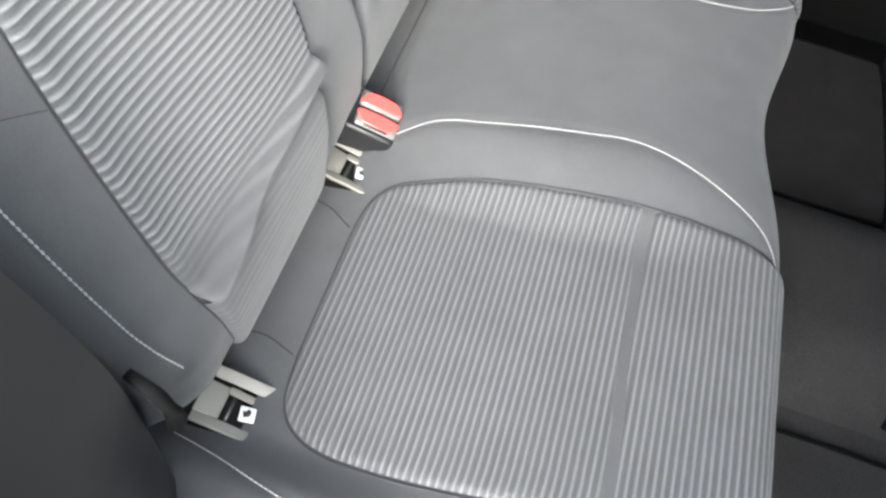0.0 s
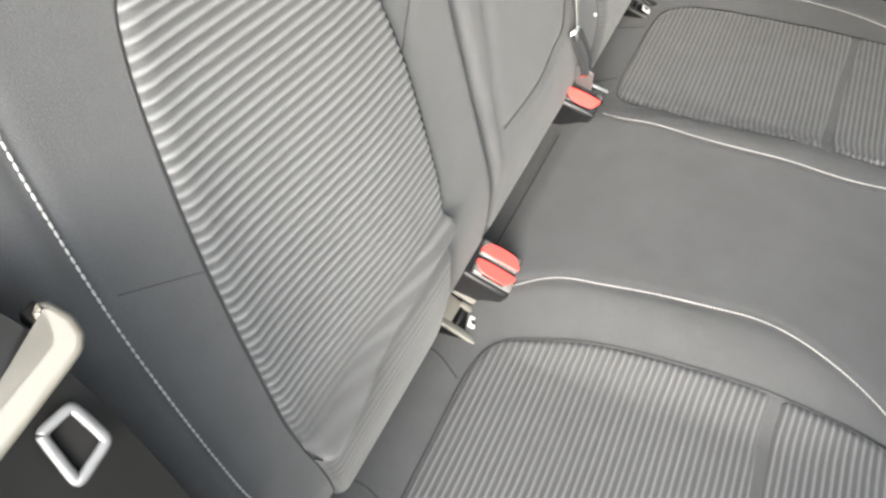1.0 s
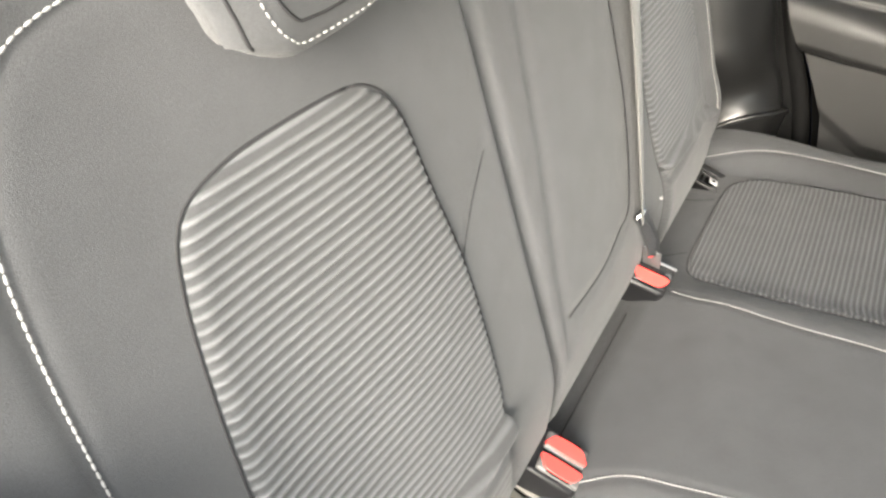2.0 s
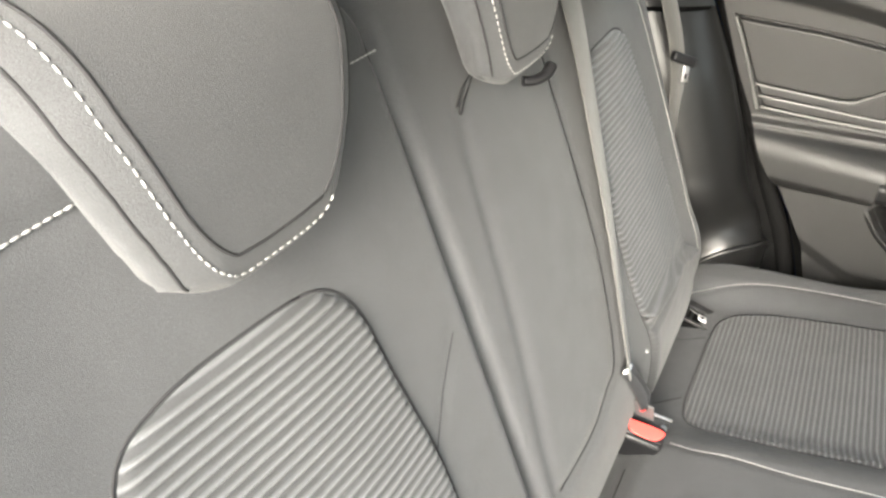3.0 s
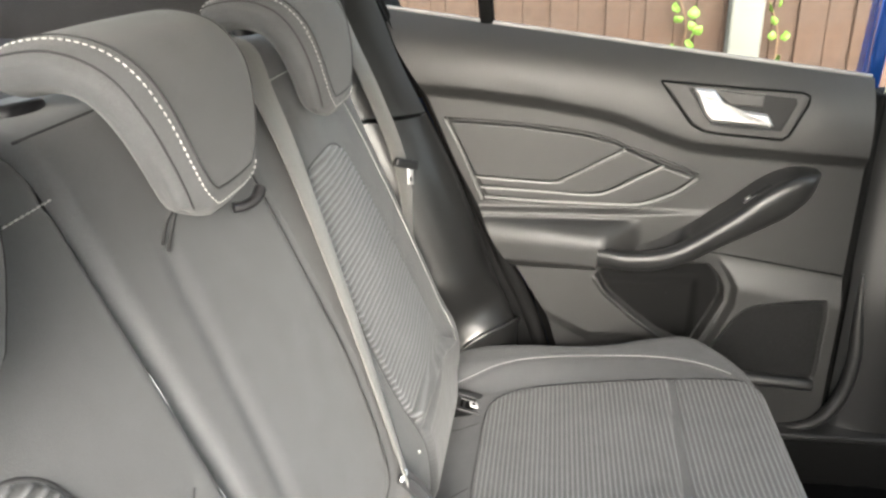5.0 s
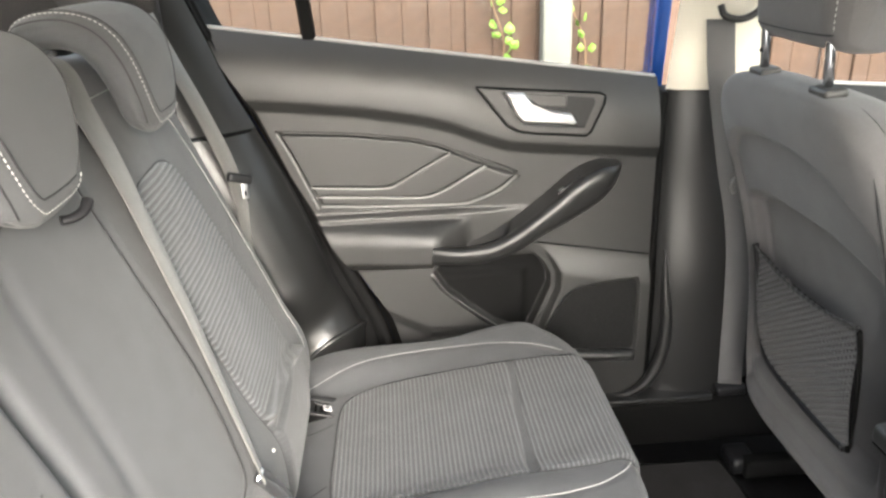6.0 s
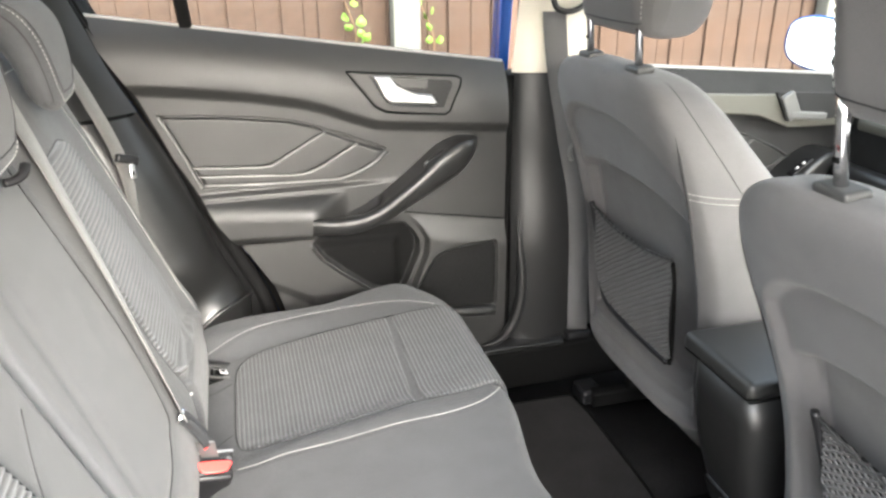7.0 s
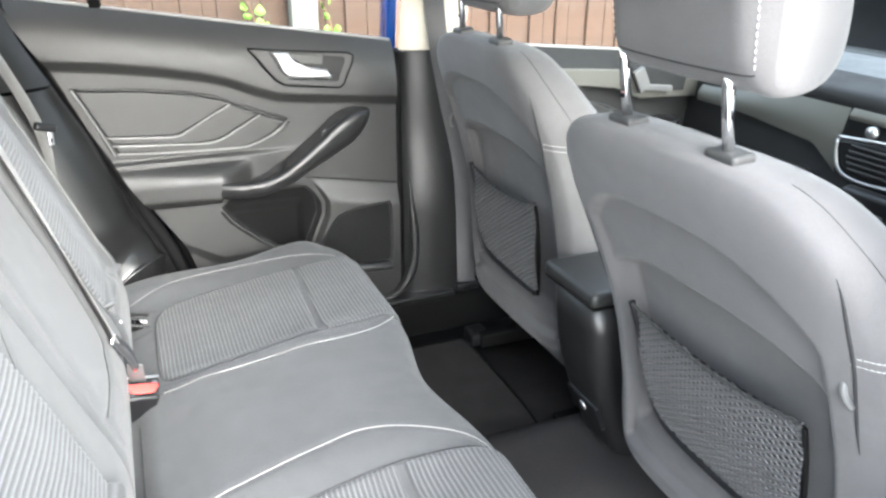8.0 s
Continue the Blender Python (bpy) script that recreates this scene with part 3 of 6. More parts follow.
# ---- child seat anchors ----
def anchor(y0, label, metal):
    ob = thing("child_seat_anchor", (0.0, y0, 0.335), label, "seat anchor", "child seat anchors")
    m = pose(-0.006, y0 - 0.004, 0.3435, 0, 14, 0) @ Matrix.Diagonal((0.78, 0.84, 1, 1))
    part("cavity", box_bm((0.076, 0.062, 0.024), 0.002, 2, m @ pose(0, 0, -0.0115)), RUBBER, ob)
    for sgn, wide in ((-1, 0.012), (1, 0.013)):
        part("flange", box_bm((0.074, wide, 0.0035), 0.001, 2, m @ pose(0, sgn * 0.0265, 0.0035, sgn * 14, 0, 0)), metal, ob, "satin warm grey side flange")
    part("ramp", box_bm((0.030, 0.036, 0.003), 0.001, 2, m @ pose(-0.023, -0.003, 0.0025, 0, 8, 0)), metal, ob)
    part("prong", box_bm((0.030, 0.008, 0.003), 0.001, 2, m @ pose(0.006, 0.012, 0.002, 0, 5, 0)), metal, ob)
    part("bar", tube_mesh("bar", [tuple(m @ Vector((0.0, k, -0.001))) for k in (-0.024, 0.0, 0.024)], 0.0025, PLASTIC, 10), PLASTIC, ob)
    tag = part("tag", box_bm((0.018, 0.016, 0.002), 0.0008, 2, m @ pose(0.020, -0.005, 0.005, 0, 8, 12)), WHITE, ob, "white printed tag")
    o = [(-0.0055, -0.003), (0.001, -0.0045), (0.0055, -0.001), (0.004, 0.004), (-0.001, 0.0025), (-0.004, 0.0045)]
    part("mark", plate_mesh("mark", o, lambda u, v, q: m @ pose(0.019, -0.004, 0.0059, 0, 8, 40) @ Vector((u, v, q)), 0.0006, SEAM, 0.0002), SEAM, tag)
    return ob


anchor(-0.493, "satin grey child seat anchor, white tag, by the door", BEIGE)
anchor(-0.207, "satin grey child seat anchor, white tag, beside the double buckle", BEIGE)
# Same anchor as the others; black flanges put its shade into the colour.
anchor(0.487, "child seat anchor with a white tag, darkened for shade, on the far seat", PLASTIC)


# ---- belt buckles ----
def buckle(at, m, buttons, label):
    ob = thing("belt_buckle", at, label, "belt buckle", "belt buckles")
    wide = 0.025 * buttons
    part("housing", box_bm((0.058, wide + 0.006, 0.075), 0.006, 3, m @ pose(-0.004, 0, -0.0395)), GLOSS, ob)
    for k in range(buttons):
        y = (k - (buttons - 1) / 2) * 0.025
        part("bezel", box_bm((0.047, 0.0205, 0.0075), 0.0030, 2, m @ pose(0, y, -0.001)), BEZEL_GREY if buttons > 1 else GLOSS, ob, "grey button surround" if buttons > 1 else "black button surround")
        o = spline([(s_ * u, (1 if k else -1) * v) for s_, u, v in ((-1, 0.0205, -0.0078), (1, 0.0205, -0.0078), (1, 0.0205, 0.001), (1, 0.012, 0.0078), (-1, 0.012, 0.0078), (-1, 0.0205, 0.001))], 40, closed=True)
        b = part("button", plate_mesh("button", o, lambda a, c, q, y=y: m @ Vector((a, y + c, 0.0015 + q)), 0.003, RED, 0.0012), RED, ob, "red release button")
        part("slot", box_bm((0.026, 0.0022, 0.0012), 0.0003, 1, m @ pose(0, y + (0.0094 if k else -0.0094), 0.0028)), RUBBER, b)
    return ob


buckle((0.007, -0.162, 0.33), pose(0.008, -0.162, 0.384, 4, 20, 8), 2, "black double belt buckle with two red buttons")
buckle((0.0, 0.134, 0.33), pose(0.001, 0.135, 0.398, 28, 12, 8), 1, "black belt buckle with one red button beside the far seat")

latch = thing("belt_latch", (-0.005, 0.158, 0.40), "black belt latch with a steel tongue, buckled beside the far seat", "belt latch")
m = pose(-0.002, 0.158, 0.396, 25, 14, 12)
part("case", box_bm((0.056, 0.014, 0.05), 0.003, 2, m @ pose(0, 0, -0.02)), SEAM, latch)
part("edge", box_bm((0.058, 0.004, 0.003), 0.001, 1, m @ pose(0, 0.008, 0.006)), SATIN, latch)
part("rivet", tube_mesh("rivet", [tuple(m @ Vector((0.02, -0.006, z))) for z in (0.0, 0.008)], 0.0045, SATIN, 12, up=(1, 0, 0)), SATIN, latch)

# ---- the middle belt ----
middle = thing("seat_belt", (-0.02, 0.11, 0.45), "charcoal belt webbing running down the middle of the rear backrest", "seat belt", "seat belts")
run = spline([(-0.235, 0.205, 0.965), (-0.192, 0.205, 0.952), (-0.172, 0.201, 0.905), (-0.146, 0.194, 0.838), (-0.104, 0.168, 0.728), (-0.071, 0.143, 0.642), (-0.030, 0.108, 0.53), (-0.022, 0.102, 0.506)], 60)
part("webbing", ribbon_mesh("webbing", run, np.stack([np.interp(np.linspace(0, 1, 60), [0, 0.4, 1], [0.22, -0.02, -0.24]), np.ones(60), np.interp(np.linspace(0, 1, 60), [0, 0.4, 1], [0.12, -0.12, -0.32])], 1), 0.044, 0.0016, WEBBING), WEBBING, middle)
# The strap behind, its shadow painted as darker webbing.
part("webbing", ribbon_mesh("webbing", run[8:] + np.array([-0.004, 0.009, -0.002]), np.stack([np.linspace(0.0, -0.3, 52), np.ones(52), np.linspace(0.0, -0.38, 52)], 1), 0.044, 0.0016, SHADED_WEB), SHADED_WEB, middle)
part("guide", box_bm((0.05, 0.07, 0.02), 0.006, 3, pose(-0.232, 0.205, 0.95, 0, -10, 0)), PLASTIC, middle)
part("tongue", tube_mesh("tongue", spline([(-0.026, 0.094, 0.517), (-0.018, 0.106, 0.497), (-0.006, 0.118, 0.466), (-0.002, 0.124, 0.446)], 20), 0.0042, CHROME, 8, 2.2), CHROME, middle, "bright steel belt tongue")
part("stop", box_bm((0.0035, 0.0035, 0.0035), 0.001, 2, pose(-0.012, 0.126, 0.525)), SEAL_GREY, middle)
part("lower_webbing", ribbon_mesh("lower_webbing", spline([(-0.004, 0.122, 0.452), (-0.004, 0.135, 0.43), (-0.004, 0.152, 0.405)], 14), (1, 0.1, -0.2), 0.024, 0.0018, NETTING), NETTING, middle)


# ---- outer rear belts ----
def outer_belt(sgn, label):
    ob = thing("seat_belt", (-0.11, sgn * 0.6, 0.5), label, "seat belt", "seat belts")
    at = lambda x, y, z: (x, sgn * y, z)
    run = spline([at(-0.205, 0.575, 0.975), at(-0.186, 0.595, 0.91), at(-0.150, 0.598, 0.82), at(-0.116, 0.592, 0.722), at(-0.105, 0.600, 0.62), at(-0.09, 0.60, 0.50), at(-0.07, 0.595, 0.40)], 50)
    part("webbing", ribbon_mesh("webbing", run, np.stack([np.full(50, 0.30), np.full(50, sgn * 0.95), np.full(50, 0.05)], 1), 0.040, 0.0016, WEBBING), WEBBING, ob)
    m = Matrix.Translation(at(-0.103, 0.578, 0.720)) @ pose(0, 0, 0, sgn * -10, 20, sgn * 35)
    part("grip", box_bm((0.040, 0.013, 0.015), 0.005, 4, m), GLOSS, ob)
    part("tongue", box_bm((0.010, 0.003, 0.026), 0.001, 2, m @ pose(0.012, 0.0, -0.018, 0, -14, 0)), SATIN, ob, "bright steel belt tongue")
    part("tongue_slot", box_bm((0.004, 0.0036, 0.008), 0.0005, 1, m @ pose(0.013, 0.0, -0.022, 0, -14, 0)), RUBBER, ob)
    return ob


outer_belt(1, "charcoal outer belt webbing with a tongue, hanging by the far pillar")

near_belt = thing("seat_belt", (-0.1, -0.59, 0.5), "charcoal outer belt with a pale grip and steel tongue", "seat belt", "seat belts")
run = spline([(-0.235, -0.575, 0.975), (-0.195, -0.60, 0.90), (-0.145, -0.605, 0.78), (-0.105, -0.61, 0.66), (-0.085, -0.61, 0.52), (-0.06, -0.60, 0.40)], 50)
part("webbing", ribbon_mesh("webbing", run, np.stack([np.full(50, 0.7), np.full(50, -0.6), np.full(50, 0.3)], 1), 0.040, 0.0016, WEBBING), WEBBING, near_belt)
grip_at, grip_u, grip_v, grip_n = (np.array(q) for q in ((-0.085, -0.575, 0.735), (-0.1465, -0.9664, -0.2113), (0.8218, 0.0, -0.5698), (0.5507, -0.2571, 0.7942)))
elbow = np.array([(-0.0117, -0.0125), (-0.0155, -0.0096), (-0.0171, 0.0008), (-0.0145, 0.0097), (-0.0084, 0.0143), (0.0418, 0.0205), (0.0601, 0.0216), (0.0686, 0.0080), (0.0407, 0.0031), (0.0229, 0.0015), (-0.0024, 0.0009), (-0.0064, -0.0057), (-0.0075, -0.0105)])
elbow = np.vstack([elbow[i] * (1 - k) + elbow[(i + 1) % 13] * k for i in range(13) for k in (0.0, 0.12, 0.5, 0.88)])
elbow = 0.4 * elbow + 0.3 * (np.roll(elbow, 1, 0) + np.roll(elbow, -1, 0))
part("grip", plate_mesh("grip", elbow, lambda p, q, o: tuple(grip_at + grip_u * p + grip_v * q + grip_n * (o - 0.006)), 0.014, GRIP, 0.0035), GRIP, near_belt, "pale grey plastic grip")
part("grip_end", box_bm((0.008, 0.008, 0.012), 0.002, 2, pose(-0.0945, -0.5665, 0.7385, 0, 20, 0)), RUBBER, near_belt)
ring = [(-0.0690, -0.6000, 0.7146), (-0.0658, -0.5850, 0.7168), (-0.0490, -0.5866, 0.7048), (-0.0492, -0.6060, 0.6992)]
loop_ = np.array([p_ + (q_ - p_) * k for p_, q_ in zip(np.array(ring), np.roll(np.array(ring), -1, 0)) for k in (0.0, 0.14, 0.5, 0.86)])
loop_ = 0.5 * loop_ + 0.25 * (np.roll(loop_, 1, 0) + np.roll(loop_, -1, 0))
part("tongue", tube_mesh("tongue", np.vstack([spline(loop_, 80, closed=True), loop_[:1]]), 0.0026, TONGUE, 10, 0.5, up=(-0.45, 0.2, -0.85)), TONGUE, near_belt, "satin steel belt tongue")
part("tongue_slot", mesh_of("tongue_slot", [(x - 0.001, y, z - 0.003) for x, y, z in ring], [(0, 1, 2, 3)], RUBBER, False), RUBBER, near_belt)

# ---- front seats ----
def front_seat(x0, y0, lean, squat, wide, dip, head, label):
    """A front seat seen from behind: x0 moves it along the car from the far seat's place."""
    ob = thing("front_seat", (0.95 + x0, y0, 0.076), label, "car seat", "front seats")
    zs = np.array([0.265, 0.275, 0.295, 0.34, 0.42, 0.50, 0.57, 0.66, 0.74, 0.80, 0.835, 0.858, 0.870, 0.876])
    rear = np.array([0.745, 0.735, 0.727, 0.722, 0.716, 0.706, 0.692, 0.664, 0.632, 0.608, 0.598, 0.598, 0.606, 0.63])
    deep = np.array([0.17, 0.20, 0.22, 0.23, 0.23, 0.23, 0.22, 0.20, 0.175, 0.15, 0.128, 0.105, 0.075, 0.02])
    half = np.array([0.195, 0.215, 0.229, 0.237, 0.241, 0.243, 0.245, 0.243, 0.235, 0.219, 0.198, 0.170, 0.130, 0.07])
    half = half * wide
    zz = spline(np.stack([zs, rear, deep, half], 1), 320)
    ang = np.linspace(0, 2 * np.pi, 200, endpoint=False)
    c, s = np.cos(ang), np.sin(ang)
    rows = []
    for z, r, d, h in zz:
        e = 0.47
        x = r + d / 2 - d / 2 * np.sign(c) * np.abs(c) ** e
        v = h * np.sign(s) * np.abs(s) ** e
        back = smooth01((c - 0.1) / 0.3)
        # the stiff back panel: a shallow arch, a deeper one above the pocket
        top1 = 0.803 - dip - 0.5 * v**2 - 40 * v**4
        in1 = smooth01((top1 - z) / 0.013) * smooth01((0.198 - np.abs(v)) / 0.014) * smooth01((z - 0.30) / 0.02)
        top2 = 0.697 - dip - 0.3 * v**2 - 25 * v**4
        in2 = smooth01((top2 - z) / 0.018) * smooth01((0.184 - np.abs(v)) / 0.014) * smooth01((z - 0.34) / 0.03)
        x = x + back * (0.015 * in1 + 0.028 * in2)
        # front wings
        x = x + (1 - back) * 0.035 * smooth01((np.abs(v) - 0.10) / 0.10) * smooth01((0.80 - z) / 0.2)
        rows.append(np.stack([x0 + x, y0 + v, np.full_like(x, z)], 1))
    part("backrest", sheet_mesh("backrest", np.array(rows), SEAT_SHELL, True, True), SEAT_SHELL, ob)

    def rear_x(z):
        return x0 + np.interp(z, zz[:, 0], zz[:, 1])

    def side_y(a, z):
        """The backrest's half width at a depth and a height."""
        r, d, h = (np.interp(z, zz[:, 0], zz[:, k]) for k in (1, 2, 3))
        k = np.clip(abs((r + d / 2 - a) / (d / 2)), 0, 1)
        return float(h * (1 - k ** (2 / 0.47)) ** 0.235)

    # side seams where the cover is joined
    for sgn in (-1, 1):
        for depth, off in ((0.62, 0.0),):
            line = []
            for z, r, d, h in zz[44:282:6]:
                k = 1 - 2 * depth * (1 - 0.3 * smooth01((z - 0.6) / 0.25))
                cc = abs(k) ** (1 / 0.47)
                line.append((x0 + r + d / 2 - d / 2 * k, y0 + sgn * (h * (1 - cc**2) ** (0.235) + 0.0004), z))
            part("seam", tube_mesh("seam", line, 0.0005, SEAM, 6, up=(1, 0, 0)), SEAM, ob)
        for z in (0.716, 0.707):
            q = np.array([(0.664 + 0.012 * k, z - 0.0015 * k) for k in range(11)])
            line = [(x0 + a, y0 + sgn * (side_y(a, b) + 0.0008), b) for a, b in q]
            part("stitching", stitch_mesh("stitching", line, (0, sgn, 0), THREAD), THREAD, ob, "pale grey stitching")
        q = spline([(0.634, 0.800), (0.652, 0.745), (0.676, 0.68), (0.706, 0.586)], 30)
        part("seam", tube_mesh("seam", [(x0 + a, y0 + sgn * (side_y(a, b) - 0.0004), b) for a, b in q], np.interp(np.linspace(0, 1, 30), [0, 0.15, 0.8, 1], [0.0005, 0.0020, 0.0020, 0.0008]), SEAM, 6, up=(1, 0, 0)), SEAM, ob)

    # net pocket
    span = min(1.0, wide)
    frame_line = spline([(0.140, 0.590), (0.136, 0.54), (0.126, 0.47), (0.114, 0.425), (0.092, 0.401), (0.05, 0.392), (0, 0.389), (-0.05, 0.388), (-0.10, 0.388), (-0.148, 0.389)], 90)
    pocket = part("net_pocket", tube_mesh("net_pocket", [(rear_x(z) + 0.004, y0 + span * v, z) for v, z in frame_line], 0.0052, GLOSS, 10, up=(1, 0, 0)), GLOSS, ob, "black net pocket")
    side_line = [(-0.155, 0.389), (-0.159, 0.47), (-0.162, 0.58)]
    part("edge_strip", tube_mesh("edge_strip", [(rear_x(z) + 0.006, y0 + span * v, z) for v, z in spline(side_line, 20)], 0.0036, RUBBER, 8, up=(1, 0, 0)), RUBBER, pocket)
    lo_z = lambda v: np.interp(v, [-0.162, -0.155, -0.10, 0.05, 0.092, 0.114, 0.126, 0.136, 0.140], [0.40, 0.390, 0.388, 0.392, 0.401, 0.425, 0.47, 0.54, 0.585])
    hi_z = lambda v: 0.586 - 0.016 * (1 - ((v + 0.011) / 0.151) ** 2) + 0.0012 * math.sin(v * 420)
    brim = [(v, hi_z(v)) for v in np.linspace(-0.162, 0.140, 120)]
    part("hem", tube_mesh("hem", [(rear_x(z) - 0.003 + 0.008 * ((v + 0.011) / 0.151) ** 2, y0 + span * v, z) for v, z in brim], 0.0022, COLLAR, 8, up=(1, 0, 0)), COLLAR, pocket)
    verts, faces = [], []
    for slope in (-1, 1):
        for base in np.arange(-0.42, 0.42, 0.0165):
            pts = []
            for k in np.linspace(0, 1, 64):
                v = -0.161 + 0.30 * k
                z = 0.485 + slope * 0.62 * (v - base)
                if lo_z(v) + 0.003 < z < hi_z(v):
                    pts.append((rear_x(z) + 0.005 - 0.009 * math.sin(math.pi * np.clip((z - 0.39) / 0.17, 0, 1)), y0 + span * v, z))
            if len(pts) < 2:
                continue
            for a, b in zip(pts[:-1], pts[1:]):
                a, b = np.array(a), np.array(b)
                w = np.array([0, -slope * 0.53, 0.85]) * 0.0025
                i = len(verts)
                o = np.array([0.0012, 0, 0])
                verts += [a - w, a + o, a + w, a - o, b - w, b + o, b + w, b - o]
                faces += [(i + j, i + (j + 1) % 4, i + 4 + (j + 1) % 4, i + 4 + j) for j in range(4)]
    # A dark sheet behind the net, put in for the shade in its gaps.
    backing = [[(rear_x(z) + 0.010, y0 + span * v, z) for z in np.linspace(lo_z(v), hi_z(v) - 0.004, 10)] for v in np.linspace(-0.160, 0.138, 40)]
    part("net_shade", sheet_mesh("net_shade", np.array(backing), CARPET), CARPET, pocket)
    tagged(part("netting", mesh_of("netting", verts, faces, NETTING), NETTING, pocket, "black diamond netting"), kind="stuff")

    # lower seat: cushion, side cover, rails
    part("seat_cushion", sheet_mesh("seat_cushion", np.array([[(x0 + 0.85 + 0.45 * u, y0 + 0.23 * math.sin(a) * (abs(math.sin(a)) ** -0.45 if math.sin(a) else 1), 0.24 + 0.04 * u + 0.09 * math.cos(a) * (abs(math.cos(a)) ** -0.4 if abs(math.cos(a)) > 1e-6 else 1)) for a in np.linspace(0, 2 * math.pi, 48, endpoint=False)] for u in np.linspace(0, 1, 12)]), SEAT_SHELL, True, True), SEAT_SHELL, ob)
    for sgn in (-1, 1):
        part("rail", box_bm((0.48, 0.034, 0.036), 0.006, 2, pose(x0 + 1.0, y0 + sgn * 0.19, 0.10)), RUBBER, ob)
        if sgn > 0 and y0 > 0:
            part("rail_cap", box_bm((0.05, 0.06, 0.035), 0.01, 3, pose(x0 + 0.765, y0 + sgn * 0.215, 0.10)), GLOSS, ob)
        part("leg", box_bm((0.30, 0.03, 0.12), 0.01, 2, pose(x0 + 1.0, y0 + sgn * 0.19, 0.155)), RUBBER, ob)
    # tilt lever on the door side
    sgn = 1 if y0 > 0 else -1
    part("lever", tube_mesh("lever", spline([(x0 + 0.690, y0 + sgn * 0.209, 0.690), (x0 + 0.676, y0 + sgn * 0.212, 0.680), (x0 + 0.674, y0 + sgn * 0.216, 0.664), (x0 + 0.682, y0 + sgn * 0.219, 0.650)], 16), 0.0042, BEZEL_GREY, 10), BEZEL_GREY, ob, "silver belt guide loop")

    # headrest on two posts
    for k in (-0.083, 0.081):
        post = part("headrest_post", tube_mesh("headrest_post", [(x0 + 0.632, y0 + k, 0.85), (x0 + 0.622, y0 + k, 0.93), (x0 + 0.618, y0 + k, 0.985)], 0.0062, CHROME, 14, up=(0, 1, 0)), CHROME, ob, "polished steel post")
        part("collar", box_bm((0.030, 0.042, 0.012), 0.0055, 4, pose(x0 + 0.630, y0 + k, 0.876, 0, -6, 0)), COLLAR, post)
        if k > 0:
            for z in (0.905, 0.917, 0.945):
                part("notch", box_bm((0.005, 0.007, 0.005), 0.0006, 1, pose(x0 + 0.6205, y0 + k, z)), RUBBER, post)
    loop = spline([(0.578, 0.965), (0.572, 1.0), (0.566, 1.06), (0.572, 1.11), (0.60, 1.14), (0.645, 1.145), (0.685, 1.12), (0.705, 1.06), (0.712, 1.0), (0.705, 0.96), (0.68, 0.938), (0.63, 0.936), (0.595, 0.944)], 90, closed=True)
    mid = loop.mean(0)
    rows = []
    for k in np.sin(np.linspace(-math.pi / 2, math.pi / 2, 61)):
        e = abs(k)
        turn = max(0.0, (e - 0.70) / 0.30)
        fx = 1 - 0.80 * turn * turn * (2 - turn)
        fz = 1 - 0.03 * e**2 - 0.12 * max(0.0, (e - 0.8) / 0.2) ** 3
        q = np.stack([0.572 + (loop[:, 0] - 0.572) * fx + 0.022 * max(0.0, (e - 0.7) / 0.3) ** 2, mid[1] + (loop[:, 1] - mid[1]) * fz], 1)
        half = np.interp(loop[:, 1], [0.93, 0.97, 1.06, 1.15], [0.104, 0.108, 0.112, 0.104])
        rows.append(np.stack([x0 + 0.03 + q[:, 0], y0 + head[0] + math.copysign(e, k) * half * head[2], q[:, 1] + head[1]], 1))
    rest = part("headrest", sheet_mesh("headrest", np.array(rows), SEAT_SHELL, True, True), SEAT_SHELL, ob)
    g = np.array(rows)
    ahead = int(np.argmin(np.linalg.norm(loop - np.array([0.705, 1.06]), axis=1)))
    for col in (9, 51):
        line = g[col][:ahead]
        nrm = np.stack([line[:, 0] - x0 - 0.03 - mid[0], 0 * line[:, 0], line[:, 2] - head[1] - mid[1]], 1)
        nrm /= np.linalg.norm(nrm, axis=1)[:, None]
        part("stitching", stitch_mesh("stitching", line, nrm, THREAD, 0.0045, 0.0028, 0.0009), THREAD, rest, "pale grey stitching")
    lowest = int(np.argmin(np.linalg.norm(loop - np.array([0.58, 0.958]), axis=1)))
    part("seam", tube_mesh("seam", g[9:52, lowest], 0.0011, SEAM, 6), SEAM, rest)
    for o in ob.children_recursive:
        for v in o.data.vertices:
            v.co.x -= lean * max(0.0, v.co.z - 0.40)
            v.co.z -= squat * max(0.0, v.co.z - 0.40)
    return ob


front_seat(0.02, 0.362, -0.05, 0.0, 0.94, 0.0, (0.0, -0.018, 1.0), "charcoal fabric front passenger seat with a black net pocket")
front_seat(-0.025, -0.336, 0.07, 0.03, 1.04, 0.015, (-0.016, 0.0, 1.08), "charcoal fabric driver's seat with a black net pocket")


# ---- far rear door ----
def sill_z(x):
    return 0.942 - (x + 0.176) * 0.149


def shoulder_z(x):
    return np.interp(x, [-0.2, -0.1, 0.0, 0.106, 0.20, 0.25, 0.295, 0.348, 0.42, 0.62], [0.832, 0.824, 0.814, 0.800, 0.782, 0.768, 0.749, 0.730, 0.722, 0.705])


def inside(a, b, poly):
    """Which points (a, b) lie inside a closed outline."""
    p = np.asarray(poly, float)
    got = np.zeros(np.shape(a), bool)
    for (x1, z1), (x2, z2) in zip(p, np.roll(p, -1, 0)):
        cross = (z1 > b) != (z2 > b)
        got ^= cross & (a < (x2 - x1) * (b - z1) / (z2 - z1 + 1e-12) + x1)
    return got


